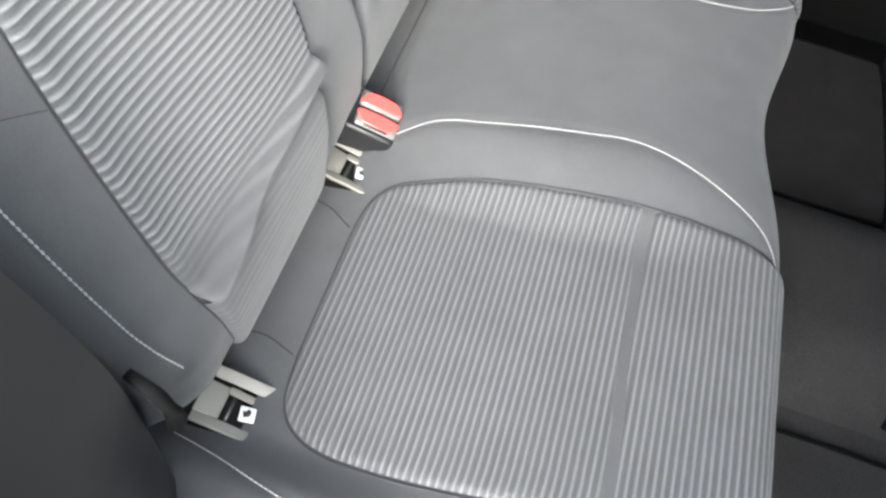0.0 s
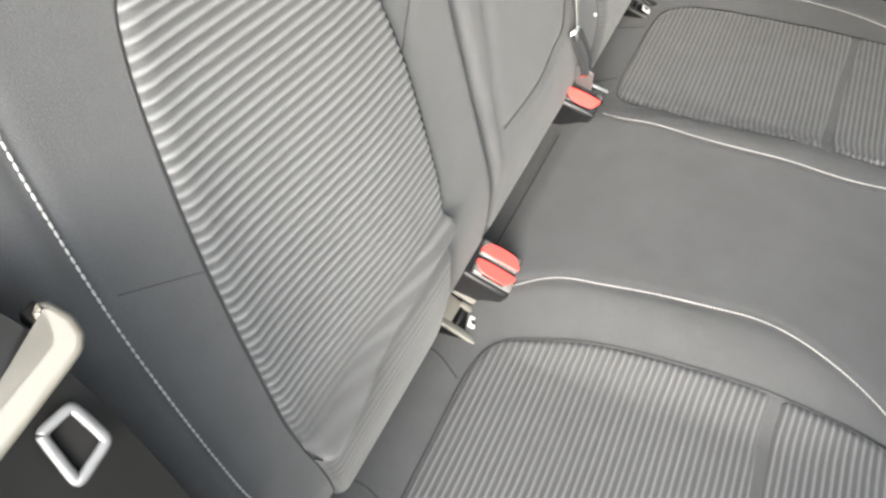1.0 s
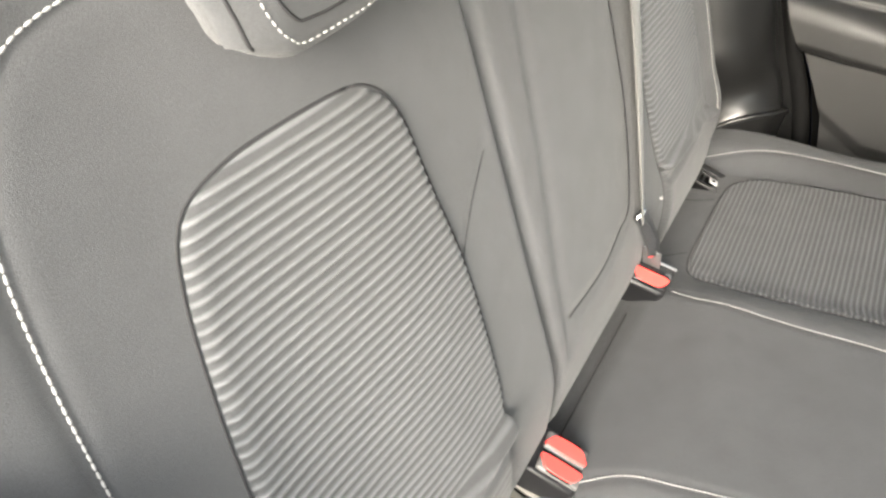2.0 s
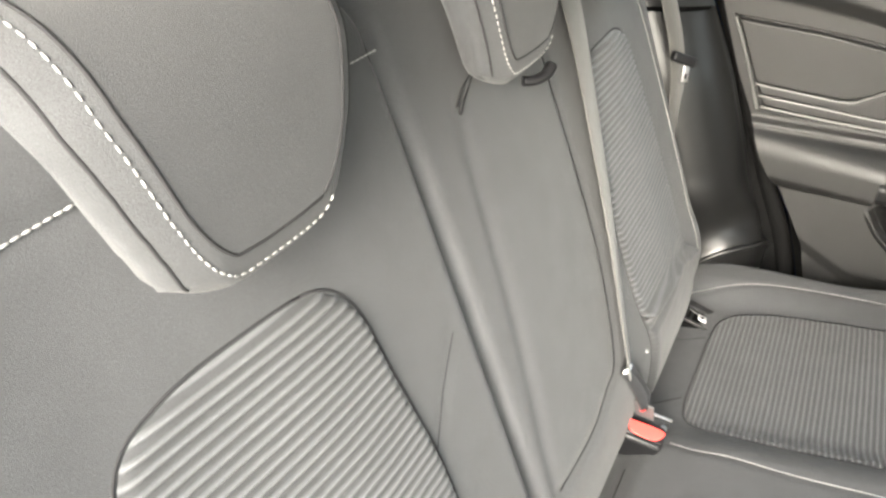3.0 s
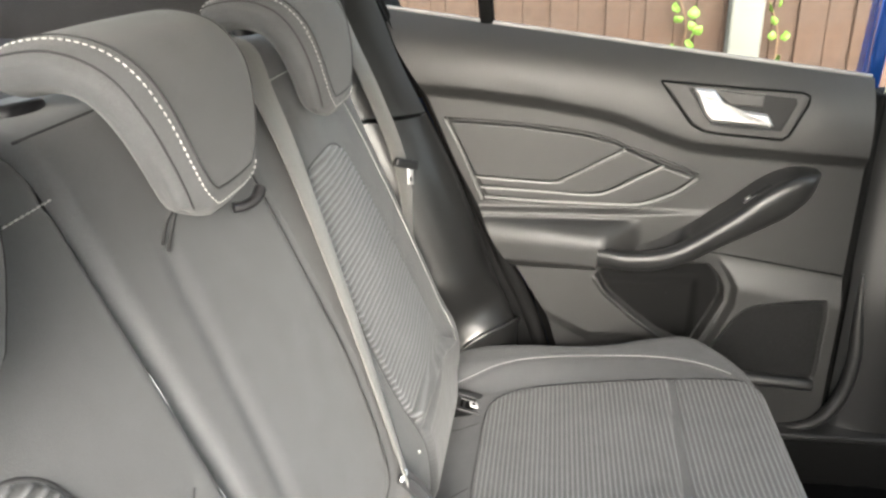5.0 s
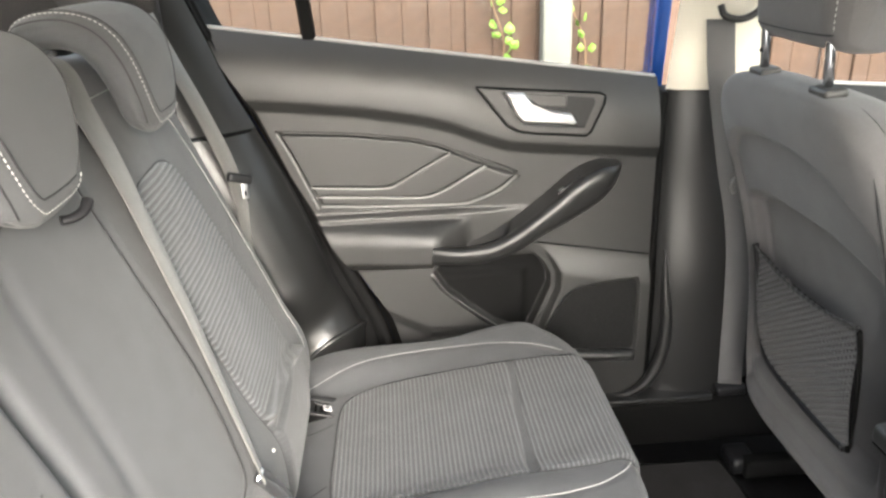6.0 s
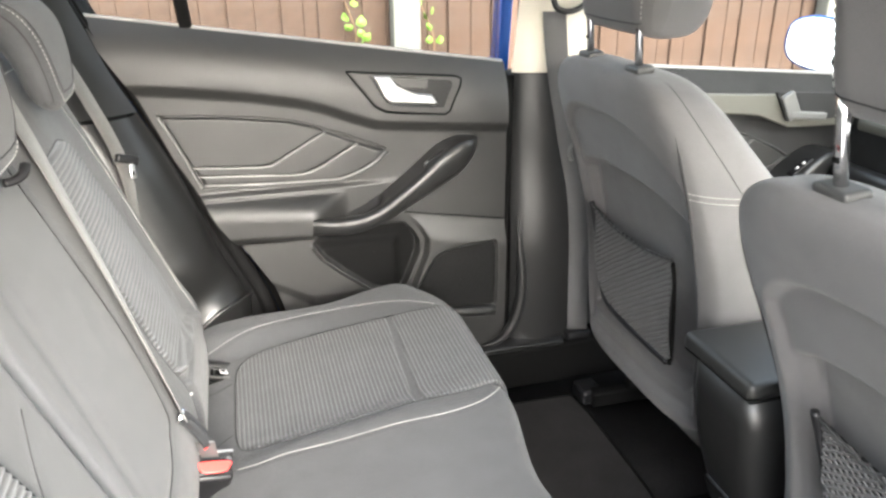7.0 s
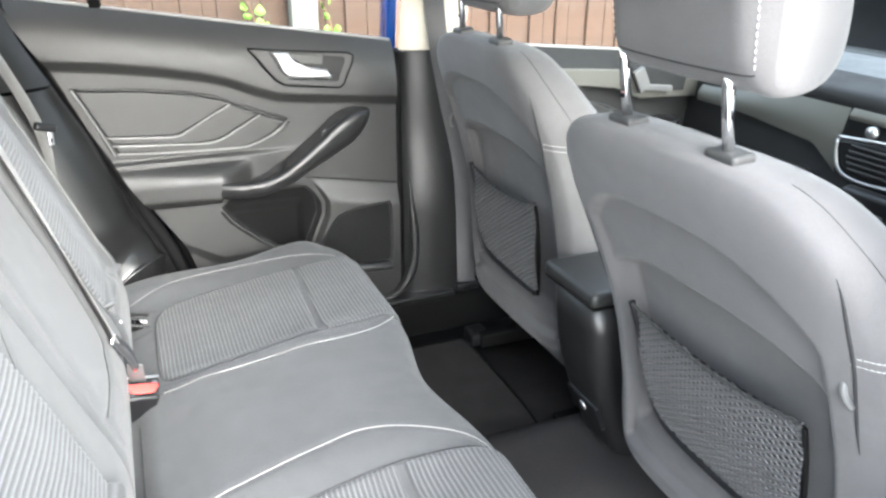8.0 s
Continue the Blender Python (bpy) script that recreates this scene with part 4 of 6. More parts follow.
POCKET = np.array([(0.205, 0.476), (0.228, 0.443), (0.27, 0.405), (0.325, 0.362), (0.386, 0.333), (0.402, 0.36), (0.434, 0.436), (0.432, 0.462), (0.419, 0.486), (0.40, 0.505), (0.30, 0.505), (0.22, 0.495)])
SPEAKER = spline([(0.402, 0.318), (0.432, 0.375), (0.462, 0.422), (0.50, 0.438), (0.585, 0.448), (0.604, 0.44), (0.606, 0.36), (0.604, 0.295), (0.59, 0.285), (0.50, 0.292), (0.43, 0.302)], 60, closed=True)


def door_y(x, z):
    x, z = np.broadcast_arrays(np.asarray(x, float), np.asarray(z, float))
    top, sh = sill_z(x), shoulder_z(x)
    y = np.where(z > sh, 0.701 + 0.040 * np.clip((z - sh) / (top - sh), 0, 1) ** 2.3, 0.0)
    under = sh - z
    low = 0.701 + 0.0115 * smooth01(under / 0.026)
    y = np.where(z > sh, y, low)
    # the padded bolster behind the armrest: a steep face, a rounded brow, a sloping top, a small ledge above it
    h = np.clip((z - 0.494) / 0.092, 0, 1)
    pad = np.where(h < 0.22, np.sqrt(np.clip(1 - ((0.22 - h) / 0.22) ** 2, 0, 1)), np.sqrt(np.clip(1 - (np.clip((h - 0.55) / 0.45, 0, 1)) ** 2.2, 0, 1)))
    y = y - np.interp(x, [-0.05, 0.06, 0.14, 0.205], [0.014, 0.026, 0.036, 0.046]) * pad * np.where(z > 0.532, smooth01((0.285 - x) / 0.08), smooth01((0.212 - x) / 0.008))
    y = y - 0.010 * smooth01((0.606 - z) / 0.012) * smooth01((z - 0.50) / 0.02) * smooth01((0.44 - x) / 0.2)
    edge = np.interp(z, [0.27, 0.318, 0.37, 0.43, 0.465, 0.49, 0.53], [0.392, 0.398, 0.414, 0.438, 0.440, 0.428, 0.40])
    rise = smooth01((0.527 - 0.175 * (x - 0.405) - z) / 0.06) * smooth01((x - edge) / 0.014)
    y = y - 0.016 * rise
    ring = np.vstack([SPEAKER, SPEAKER[:1]])
    d = np.where(inside(x, z, SPEAKER), distance_to(x, z, ring), 0.0)
    y = y + 0.007 * smooth01(d / 0.006)
    ring = np.vstack([POCKET, POCKET[:1]])
    d = np.where(inside(x, z, POCKET), distance_to(x, z, ring), -distance_to(x, z, ring))
    y = y + 0.026 * smooth01(d / 0.005) - 0.012 * smooth01((d + 0.009) / 0.007) * smooth01((0.475 - z) / 0.02) * smooth01((0.395 - x) / 0.02)
    lower = smooth01((0.36 + 0.55 * np.clip(0.20 - x, 0, 0.3) - z) / 0.03) * smooth01((0.32 - x) / 0.05)
    return y + 0.010 * lower * (z < 0.47)


door = thing("rear_door", (0.2, 0.72, 0.15), "closed black rear door trim with a silver handle and armrest", "car door")
rear_edge = lambda z: np.interp(z, [0.14, 0.391, 0.474, 0.545, 0.675, 0.795, 0.88, 0.96], [0.19, 0.122, 0.074, 0.027, -0.038, -0.086, -0.138, -0.172])
q, u = np.linspace(0, 1, 330)[:, None], np.linspace(0, 1, 330)[None, :]
z0 = 0.17
zz_ = z0 + q * (0.95 - z0) + 0 * u
xl = rear_edge(zz_)
xx_ = xl + (0.624 - xl) * u
zz_ = np.minimum(zz_, sill_z(xx_))
corner = np.clip((xx_ - 0.56) / 0.064, 0, 1)
zz_ = np.maximum(zz_, 0.17 + 0.06 * corner**2)
part("door_trim", sheet_mesh("door_trim", np.stack([xx_, door_y(xx_, zz_), zz_], -1), SOFT), SOFT, door)

DECO = [(-0.052, 0.758), (0.076, 0.749), (0.177, 0.735), (0.231, 0.720), (0.246, 0.712)]
L1 = [(0.246, 0.712), (0.20, 0.687), (0.154, 0.662), (0.129, 0.652), (0.06, 0.655), (-0.007, 0.660)]
L2 = [(0.309, 0.685), (0.268, 0.662), (0.227, 0.640), (0.191, 0.631), (0.10, 0.636), (0.001, 0.642)]
L3 = [(0.365, 0.664), (0.332, 0.638), (0.285, 0.619), (0.25, 0.615), (0.119, 0.618), (0.008, 0.624)]


def dense(points, n=12):
    p = np.asarray(points, float)
    return [tuple(a + (b - a) * k / n) for a, b in zip(p, np.roll(p, -1, 0)) for k in range(n)]


def flat_on(a, b, o):
    return (a, 0.7125 - o, b)


part("panel", plate_mesh("panel", dense(DECO + L1[1:], 8), flat_on, 0.0075, SOFT, 0.0045), SOFT, door, "soft padded trim panel")
for upper, lower in ((L1, L2), (L2, L3)):
    a, b = spline(upper, 70), spline(lower, 70)
    t = np.linspace(0, 1, 18)[None, :, None]
    flat = a[:, None] * (1 - t) + b[:, None] * t
    gap = np.linalg.norm(a - b, axis=1)[:, None]
    d = np.minimum(t[..., 0], 1 - t[..., 0]) * gap
    d = np.minimum(d, np.minimum(np.arange(70), 69 - np.arange(70))[:, None] * 0.004)
    rise = 0.0075 * np.sqrt(np.clip(1 - (1 - np.clip(d / 0.0045, 0, 1)) ** 2, 0, 1))
    part("panel", sheet_mesh("panel", np.stack([flat[..., 0], 0.7125 - rise, flat[..., 1]], -1), SOFT), SOFT, door, "soft padded trim panel")
# Beads on the panel edges, their highlight put into a paler colour.
for line in (L1, L2, L3, [(-0.057, 0.762), (-0.028, 0.700), (0.004, 0.620)]):
    part("lit_bead", tube_mesh("lit_bead", [(a, 0.7065, b - 0.0015) for a, b in spline(line, 60)], 0.0019, LIT_BEAD, 8), LIT_BEAD, door, "panel edge bead, paler to mimic its highlight")
rim = spline(DECO, 30)
part("bead", tube_mesh("bead", [(a, 0.7085, b) for a, b in np.vstack([spline([(-0.058, 0.764), (-0.034, 0.715), (0.004, 0.617)], 20), spline([(0.012, 0.616), (0.119, 0.611), (0.25, 0.608), (0.288, 0.612), (0.336, 0.632), (0.371, 0.661)], 40)])], 0.0026, SOFT, 8), SOFT, door)
part("bead", tube_mesh("bead", [(a, 0.7085, b + 0.003) for a, b in np.vstack([rim, [(0.28, 0.702), (0.309, 0.689), (0.34, 0.677), (0.366, 0.666)]])], 0.0024, SOFT, 8), SOFT, door)

BEZEL = dense([(0.293, 0.825), (0.40, 0.815), (0.510, 0.806), (0.521, 0.80), (0.519, 0.786), (0.497, 0.738), (0.487, 0.731), (0.40, 0.739), (0.366, 0.744), (0.345, 0.756)], 6)
bez = part("handle_bezel", plate_mesh("handle_bezel", BEZEL, lambda a, b, o: (a, 0.7035 + 0.04 * (b - 0.74) - o, b), 0.006, SOFT, 0.004), SOFT, door)
part("groove", tube_mesh("groove", [(a, 0.6995 + 0.04 * (b - 0.74), b) for a, b in BEZEL + BEZEL[:1]], 0.0021, RUBBER, 6), RUBBER, bez)
INNER = dense([(0.335, 0.815), (0.42, 0.807), (0.500, 0.798), (0.503, 0.79), (0.484, 0.745), (0.40, 0.752), (0.375, 0.756)], 6)
part("handle_recess", plate_mesh("handle_recess", INNER, lambda a, b, o: (a, 0.6995 + 0.04 * (b - 0.74) - o, b), 0.003, GLOSS, 0.001), GLOSS, bez)
part("handle_flap", plate_mesh("handle_flap", dense([(0.372, 0.812), (0.452, 0.804), (0.450, 0.785), (0.40, 0.789)], 6), lambda a, b, o: (a, 0.6972 + 0.04 * (b - 0.74) - o, b), 0.003, PLASTIC, 0.0015), PLASTIC, bez)
HANDLE = dense([(0.343, 0.815), (0.374, 0.813), (0.384, 0.80), (0.396, 0.785), (0.457, 0.774), (0.467, 0.758), (0.463, 0.754), (0.372, 0.763), (0.360, 0.775)], 6)
part("door_handle", plate_mesh("door_handle", HANDLE, lambda a, b, o: (a, 0.694 + 0.04 * (b - 0.74) - o, b), 0.012, SATIN, 0.005), SATIN, door, "bright satin silver door handle")

# armrest: a tray with a pull cup that narrows and rises to the front
run = np.linspace(0, 1, 90)
rx = 0.205 + 0.345 * run
top_z = np.interp(rx, *np.array(spline([(0.205, 0.549), (0.26, 0.547), (0.328, 0.562), (0.412, 0.620), (0.465, 0.664), (0.51, 0.684), (0.55, 0.682)], 60)).T)
low_z = np.interp(rx, *np.array(spline([(0.205, 0.512), (0.286, 0.512), (0.35, 0.532), (0.40, 0.560), (0.46, 0.592), (0.51, 0.622), (0.55, 0.664)], 60)).T)
outer_y = np.interp(rx, *np.array(spline([(0.205, 0.651), (0.25, 0.641), (0.33, 0.632), (0.42, 0.632), (0.49, 0.636), (0.53, 0.650), (0.55, 0.682)], 60)).T)
in_cup = smooth01((rx - 0.212) / 0.06) * smooth01((0.358 - rx) / 0.022)
rows = []
for x, zt, zl, yo, cup in zip(rx, top_z, low_z, outer_y, in_cup):
    w, tall = 0.726 - yo, zt - zl
    sec = [(1.0, -tall), (0.5, -tall), (0.22, -0.98 * tall), (0.09, -0.85 * tall), (0.03, -0.62 * tall), (0.0, -0.35 * tall), (0.0, -0.16 * tall), (0.03, -0.05 * tall), (0.08, 0.0), (0.16, 0.001), (0.24, 0.0)]
    sec += [(0.28, -0.022 * cup), (0.33, -0.026 * cup), (0.60, -0.026 * cup), (0.66, -0.020 * cup), (0.86, 0.010 * cup), (0.92, 0.014 * cup), (1.0, 0.016 * cup)]
    rows.append([(x, yo + w * a, zt + b) for a, b in sec])
arm_rows = rows
arm = part("armrest", sheet_mesh("armrest", np.array(rows), PLASTIC, False, False), PLASTIC, door, "black armrest with a pull cup")
part("armrest_end", mesh_of("armrest_end", rows[0], [tuple(range(len(rows[0])))], PLASTIC, False), PLASTIC, arm)
part("cup_floor", box_bm((0.11, 0.030, 0.003), 0.001, 1, pose(0.288, 0.673, 0.536, 0, -14, 0)), RUBBER, arm)
part("window_switch", box_bm((0.050, 0.014, 0.006), 0.002, 2, pose(0.452, 0.664, 0.652, 0, -36, 0)), GLOSS, arm)
part("switch_tip", box_bm((0.010, 0.008, 0.003), 0.001, 1, pose(0.438, 0.663, 0.645, 0, -36, 0)), SATIN, arm)

pad_edge = [(x, float(door_y(x, z)) - 0.001, z) for x, z in zip(np.linspace(0.055, 0.20, 20), np.linspace(0.499, 0.494, 20))]
part("joint", tube_mesh("joint", pad_edge, 0.0015, RUBBER, 6), RUBBER, door)
part("joint", tube_mesh("joint", [(x, float(door_y(x, z)) - 0.0005, z) for x, z in zip(np.linspace(0.40, 0.622, 24), np.linspace(0.528, 0.490, 24))], 0.0015, RUBBER, 6), RUBBER, door)
hub = SPEAKER.mean(0)
rings = [[(hub[0] + (a - hub[0]) * k, float(door_y(hub[0] + (a - hub[0]) * k, hub[1] + (b - hub[1]) * k)) - 0.002, hub[1] + (b - hub[1]) * k) for a, b in SPEAKER] for k in np.linspace(0.93, 0.01, 24)]
part("speaker_grille", sheet_mesh("speaker_grille", np.array(rings), GRILLE, True), GRILLE, door, "dark perforated speaker grille")
# A black sheet over the pocket's floor, put in for its shade.
mid = POCKET.mean(0)
ring_ = np.array(dense(POCKET, 6))
rings = [[(mid[0] + (a - mid[0]) * k, float(door_y(mid[0] + (a - mid[0]) * k, mid[1] + (b - mid[1]) * k)) - 0.0015, mid[1] + (b - mid[1]) * k) for a, b in ring_] for k in np.linspace(0.925, 0.01, 24)]
part("pocket_shade", sheet_mesh("pocket_shade", np.array(rings), RUBBER, True), RUBBER, door, "black sheet standing for the pocket's shade")
part("bin_lip", tube_mesh("bin_lip", spline([(0.40, 0.700, 0.303), (0.45, 0.696, 0.292), (0.53, 0.694, 0.284), (0.60, 0.698, 0.278)], 20), 0.012, PLASTIC, 10), PLASTIC, door)


# ---- window line and glass of the far rear door ----
def window_glass(name, clear):
    """Thin tinted glass: each of its two faces takes its share of the light and mirrors a little of it."""
    m = bpy.data.materials.new(name)
    m.use_nodes = True
    gn = m.node_tree.nodes
    gn.remove(gn["Principled BSDF"])
    tint, shine, both, slope = (gn.new(k) for k in ("ShaderNodeBsdfTransparent", "ShaderNodeBsdfGlossy", "ShaderNodeMixShader", "ShaderNodeFresnel"))
    tint.inputs["Color"].default_value = (clear * 0.98, clear, clear * 0.99, 1)
    shine.inputs["Roughness"].default_value = 0.0
    slope.inputs["IOR"].default_value = 1.2
    for a, b in ((slope.outputs[0], both.inputs[0]), (tint.outputs[0], both.inputs[1]), (shine.outputs[0], both.inputs[2]), (both.outputs[0], gn["Material Output"].inputs["Surface"])):
        m.node_tree.links.new(a, b)
    return m


GLASS = window_glass("clear_window_glass", 0.83)
# Darker than the other panes, to cut light from behind; this tint is assumed.
REAR_GLASS = window_glass("dimmed_rear_glass", 0.70)


def pane(name, corners, label, parent=None, glass=GLASS):
    """A thin pane through four or more corners."""
    c = np.array(corners, float)
    n = np.cross(c[1] - c[0], c[2] - c[0])
    n = n / np.linalg.norm(n) * 0.002
    k = len(c)
    me = mesh_of(name, np.vstack([c - n, c + n]), [tuple(range(k)), tuple(range(k, 2 * k))] + [(i, (i + 1) % k, k + (i + 1) % k, k + i) for i in range(k)], glass, False)
    return part(name, me, glass, parent, label)


part("window_seal", tube_mesh("window_seal", [(x, 0.742, sill_z(x) + 0.001) for x in np.linspace(-0.2, 0.62, 20)], 0.0032, SEAL_GREY, 8), SEAL_GREY, door, "pale window seal")
part("window_bar", box_bm((0.024, 0.02, 0.36), 0.004, 2, pose(-0.004, 0.748, 1.09, 0, -5, 0)), RUBBER, door, "black upright window bar")
pane("window_glass", [(-0.2, 0.765, 0.92), (0.62, 0.765, 0.80), (0.60, 0.70, 1.20), (-0.2, 0.70, 1.20)], "clear side window glass", door)
part("door_frame", box_bm((0.026, 0.05, 0.48), 0.006, 2, pose(0.634, 0.765, 1.03, 8, 0, 0)), PAINT, door, "blue painted window frame")
part("door_edge", box_bm((0.012, 0.05, 0.62), 0.005, 2, pose(0.634, 0.742, 0.49)), RUBBER, door, "black door edge seal")

# ---- body shell ----
shell = thing("car_body", (0.3, 0, -0.2), "car body shell with black and pale pillar trims", "car body", kind="structure")


def strip(name, left, right, bulge, mat, n=60, m=16, label=""):
    """A curved trim between two edges."""
    a, b = spline(left, n), spline(right, n)
    t = np.linspace(0, 1, m)[None, :, None]
    mid = np.array(bulge)[None, None, :] * (4 * t * (1 - t))
    return part(name, sheet_mesh(name, a[:, None] * (1 - t) + b[:, None] * t + mid, mat), mat, shell, label)


for sgn, tag in ((1, "far"), (-1, "near")):
    S = lambda pts: [(x, sgn * y, z) for x, y, z in pts]
    inner = [(-0.27, 0.608, 0.775), (-0.20, 0.606, 0.68), (-0.14, 0.602, 0.56), (-0.095, 0.596, 0.45), (-0.06, 0.592, 0.36), (-0.05, 0.59, 0.26)]
    if sgn < 0:  # beside the single seat the trim comes further forward
        inner = [(-0.17, 0.61, 0.80), (-0.10, 0.578, 0.757), (-0.076, 0.574, 0.718), (-0.057, 0.573, 0.687), (-0.038, 0.573, 0.645), (-0.020, 0.574, 0.597), (-0.013, 0.575, 0.55), (-0.013, 0.575, 0.47), (-0.014, 0.576, 0.36), (-0.01, 0.58, 0.26)]
    front = [(-0.088, 0.695, 0.772), (-0.041, 0.695, 0.668), (-0.008, 0.695, 0.575), (0.024, 0.694, 0.48), (0.062, 0.688, 0.380)]
    if sgn < 0:
        strip("c_pillar_trim", S(inner), S([*front, (0.085, 0.688, 0.26)]), (0.0, -0.004, 0), PILLAR)
    # Unseen black sheet, added to block the bright view through the gap.
    strip("gap_blocker", S([(-0.38, 0.64, 1.0), (-0.35, 0.64, 0.85), (-0.32, 0.64, 0.7), (-0.2, 0.64, 0.4)]), S([(-0.20, 0.715, 1.0), (-0.17, 0.715, 0.85), (-0.12, 0.715, 0.7), (-0.06, 0.71, 0.4)]), (0, 0, 0), RUBBER)
    part("trim_edge", tube_mesh("trim_edge", spline(S([(x - 0.004, y - 0.001, z) for x, y, z in front]), 40), np.linspace(0.004, 0.008, 40), PILLAR, 12), PILLAR, shell)
    strip("c_pillar_upper", S([(-0.34, 0.60, 1.0), (-0.31, 0.612, 0.93), (-0.285, 0.62, 0.85), (-0.27, 0.61, 0.777)]), S([(-0.178, 0.69, 0.995), (-0.155, 0.70, 0.93), (-0.126, 0.702, 0.85), (-0.089, 0.698, 0.7745)]), (0.010, -sgn * 0.014, 0), PILLAR)
    strip("c_pillar_lining", S([(-0.50, 0.50, 1.24), (-0.42, 0.54, 1.14), (-0.34, 0.575, 1.06), (-0.262, 0.60, 1.004)]), S([(-0.28, 0.60, 1.24), (-0.24, 0.655, 1.14), (-0.205, 0.68, 1.06), (-0.180, 0.69, 1.0)]), (0.01, -sgn * 0.01, 0), LINER)
    # the trim's foot: a lip that sweeps forward, with a hollow above it
    lip = spline(S([(-0.060, 0.596, 0.335), (-0.032, 0.606, 0.362), (-0.004, 0.614, 0.384), (0.024, 0.626, 0.397), (0.050, 0.645, 0.402), (0.066, 0.672, 0.400), (0.071, 0.690, 0.392)]), 40)
    k = np.linspace(0, 1, 40)[:, None]
    if sgn > 0:  # one moulding runs down the pillar and sweeps out into the foot
        rows = []
        for r in np.linspace(0, 1, 7):
            p, q = (np.array([np.interp(0.775 - r * (0.775 - low), [e[2] for e in edge[::-1]], [e[i] for e in edge[::-1]]) for i in range(3)]) for edge, low in ((inner, 0.475), (front, 0.490)))
            rows.append(p * (1 - k) + q * k + np.array([0.022, -0.030, 0]) * (4 * k * (1 - k)) ** 0.8)
        rows.append(0.55 * rows[-1] + 0.45 * lip + np.array([-0.010, 0.010, -0.012]) * (4 * k * (1 - k)))
        rows.append(0.12 * rows[-2] + 0.88 * lip + np.array([-0.004, 0.004, -0.004]))
        rows.append(lip)
        rows = np.array(rows)
        moulding = np.stack([spline(rows[:, j], 90) for j in range(40)], 1)
        part("c_pillar_trim", sheet_mesh("c_pillar_trim", moulding, PILLAR), PILLAR, shell)
    else:
        heel = spline(S([(-0.095, 0.615, 0.430), (-0.058, 0.622, 0.456), (-0.024, 0.634, 0.468), (0.000, 0.654, 0.474), (0.018, 0.676, 0.474), (0.028, 0.698, 0.470), (0.032, 0.706, 0.462)]), 40)
        k = np.linspace(0, 1, 14)[None, :, None]
        part("trim_foot", sheet_mesh("trim_foot", lip[:, None] * (1 - k) + heel[:, None] * k + np.array([-0.012, -0.012, -0.006]) * (4 * k * (1 - k)), PILLAR), PILLAR, shell)
    k = np.linspace(0, 1, 14)[None, :, None]
    part("foot_lip", tube_mesh("foot_lip", lip, 0.0045, PILLAR, 12), PILLAR, shell)
    skirt = lip + np.array([-0.004, sgn * 0.004, -0.075])
    part("foot_skirt", sheet_mesh("foot_skirt", lip[:, None] * (1 - k) + skirt[:, None] * k, PILLAR), PILLAR, shell)
    part("seal", tube_mesh("seal", spline(S([(-0.19, 0.735, 1.02), (-0.163, 0.735, 0.94), (-0.136, 0.735, 0.88), (-0.094, 0.735, 0.80), (-0.036, 0.735, 0.668), (0.004, 0.735, 0.575), (0.044, 0.735, 0.485), (0.092, 0.735, 0.38), (0.13, 0.73, 0.25)]), 60), np.linspace(0.008, 0.016, 60), RUBBER, 12), RUBBER, shell)
    part("wheel_arch", box_bm((0.55, 0.12, 0.75), 0.03, 3, pose(-0.36, sgn * 0.69, 0.35)), PLASTIC, shell)
    part("sill", box_bm((1.9, 0.10, 0.16), 0.02, 3, pose(0.95, sgn * 0.725, 0.10)), RUBBER, shell)
    part("sill_plate", box_bm((0.60, 0.075, 0.012), 0.004, 2, pose(0.46, sgn * 0.70, 0.186)), PLASTIC, shell)
    # middle pillar: dark below, pale above
    lower = [[(x, sgn * (0.712 - 0.03 * math.sin(math.pi * u) ** 0.6 + 0.02 * float(smooth01((z - 0.40) / 0.25))), z) for u, x in zip(np.linspace(0, 1, 16), np.linspace(0.640, 0.815 - 0.02 * float(smooth01((z - 0.5) / 0.2)), 16))] for z in np.linspace(0.18, 0.80, 30)]
    part("b_pillar_trim", sheet_mesh("b_pillar_trim", np.array(lower), PLASTIC), PLASTIC, shell)
    upper = [[(x + 0.03 * (z - 0.8), sgn * (0.725 - 0.16 * (z - 0.80) - 0.028 * math.sin(math.pi * u) ** 0.6), z) for u, x in zip(np.linspace(0, 1, 16), np.linspace(0.636, 0.80, 16))] for z in np.linspace(0.803, 1.22, 20)]
    part("b_pillar_lining", sheet_mesh("b_pillar_lining", np.array(upper), LINER), LINER, shell)
    part("flare", tube_mesh("flare", spline(S([(0.650, 0.700, 0.50), (0.655, 0.694, 0.42), (0.660, 0.688, 0.34), (0.650, 0.684, 0.27), (0.62, 0.682, 0.215), (0.58, 0.688, 0.192), (0.53, 0.70, 0.185)]), 40), np.interp(np.linspace(0, 1, 40), [0, 0.3, 0.7, 1], [0.002, 0.011, 0.012, 0.002]), PLASTIC, 14), PLASTIC, shell)
    part("a_pillar", tube_mesh("a_pillar", spline(S([(1.82, 0.71, 0.75), (1.49, 0.675, 0.945), (1.2, 0.62, 1.09), (0.92, 0.57, 1.21)]), 24), 0.045, LINER, 12), LINER, shell)
    part("roof_rail", tube_mesh("roof_rail", spline(S([(0.9, 0.57, 1.22), (0.4, 0.60, 1.235), (0.0, 0.60, 1.23), (-0.5, 0.53, 1.20)]), 24), 0.05, LINER, 12), LINER, shell)

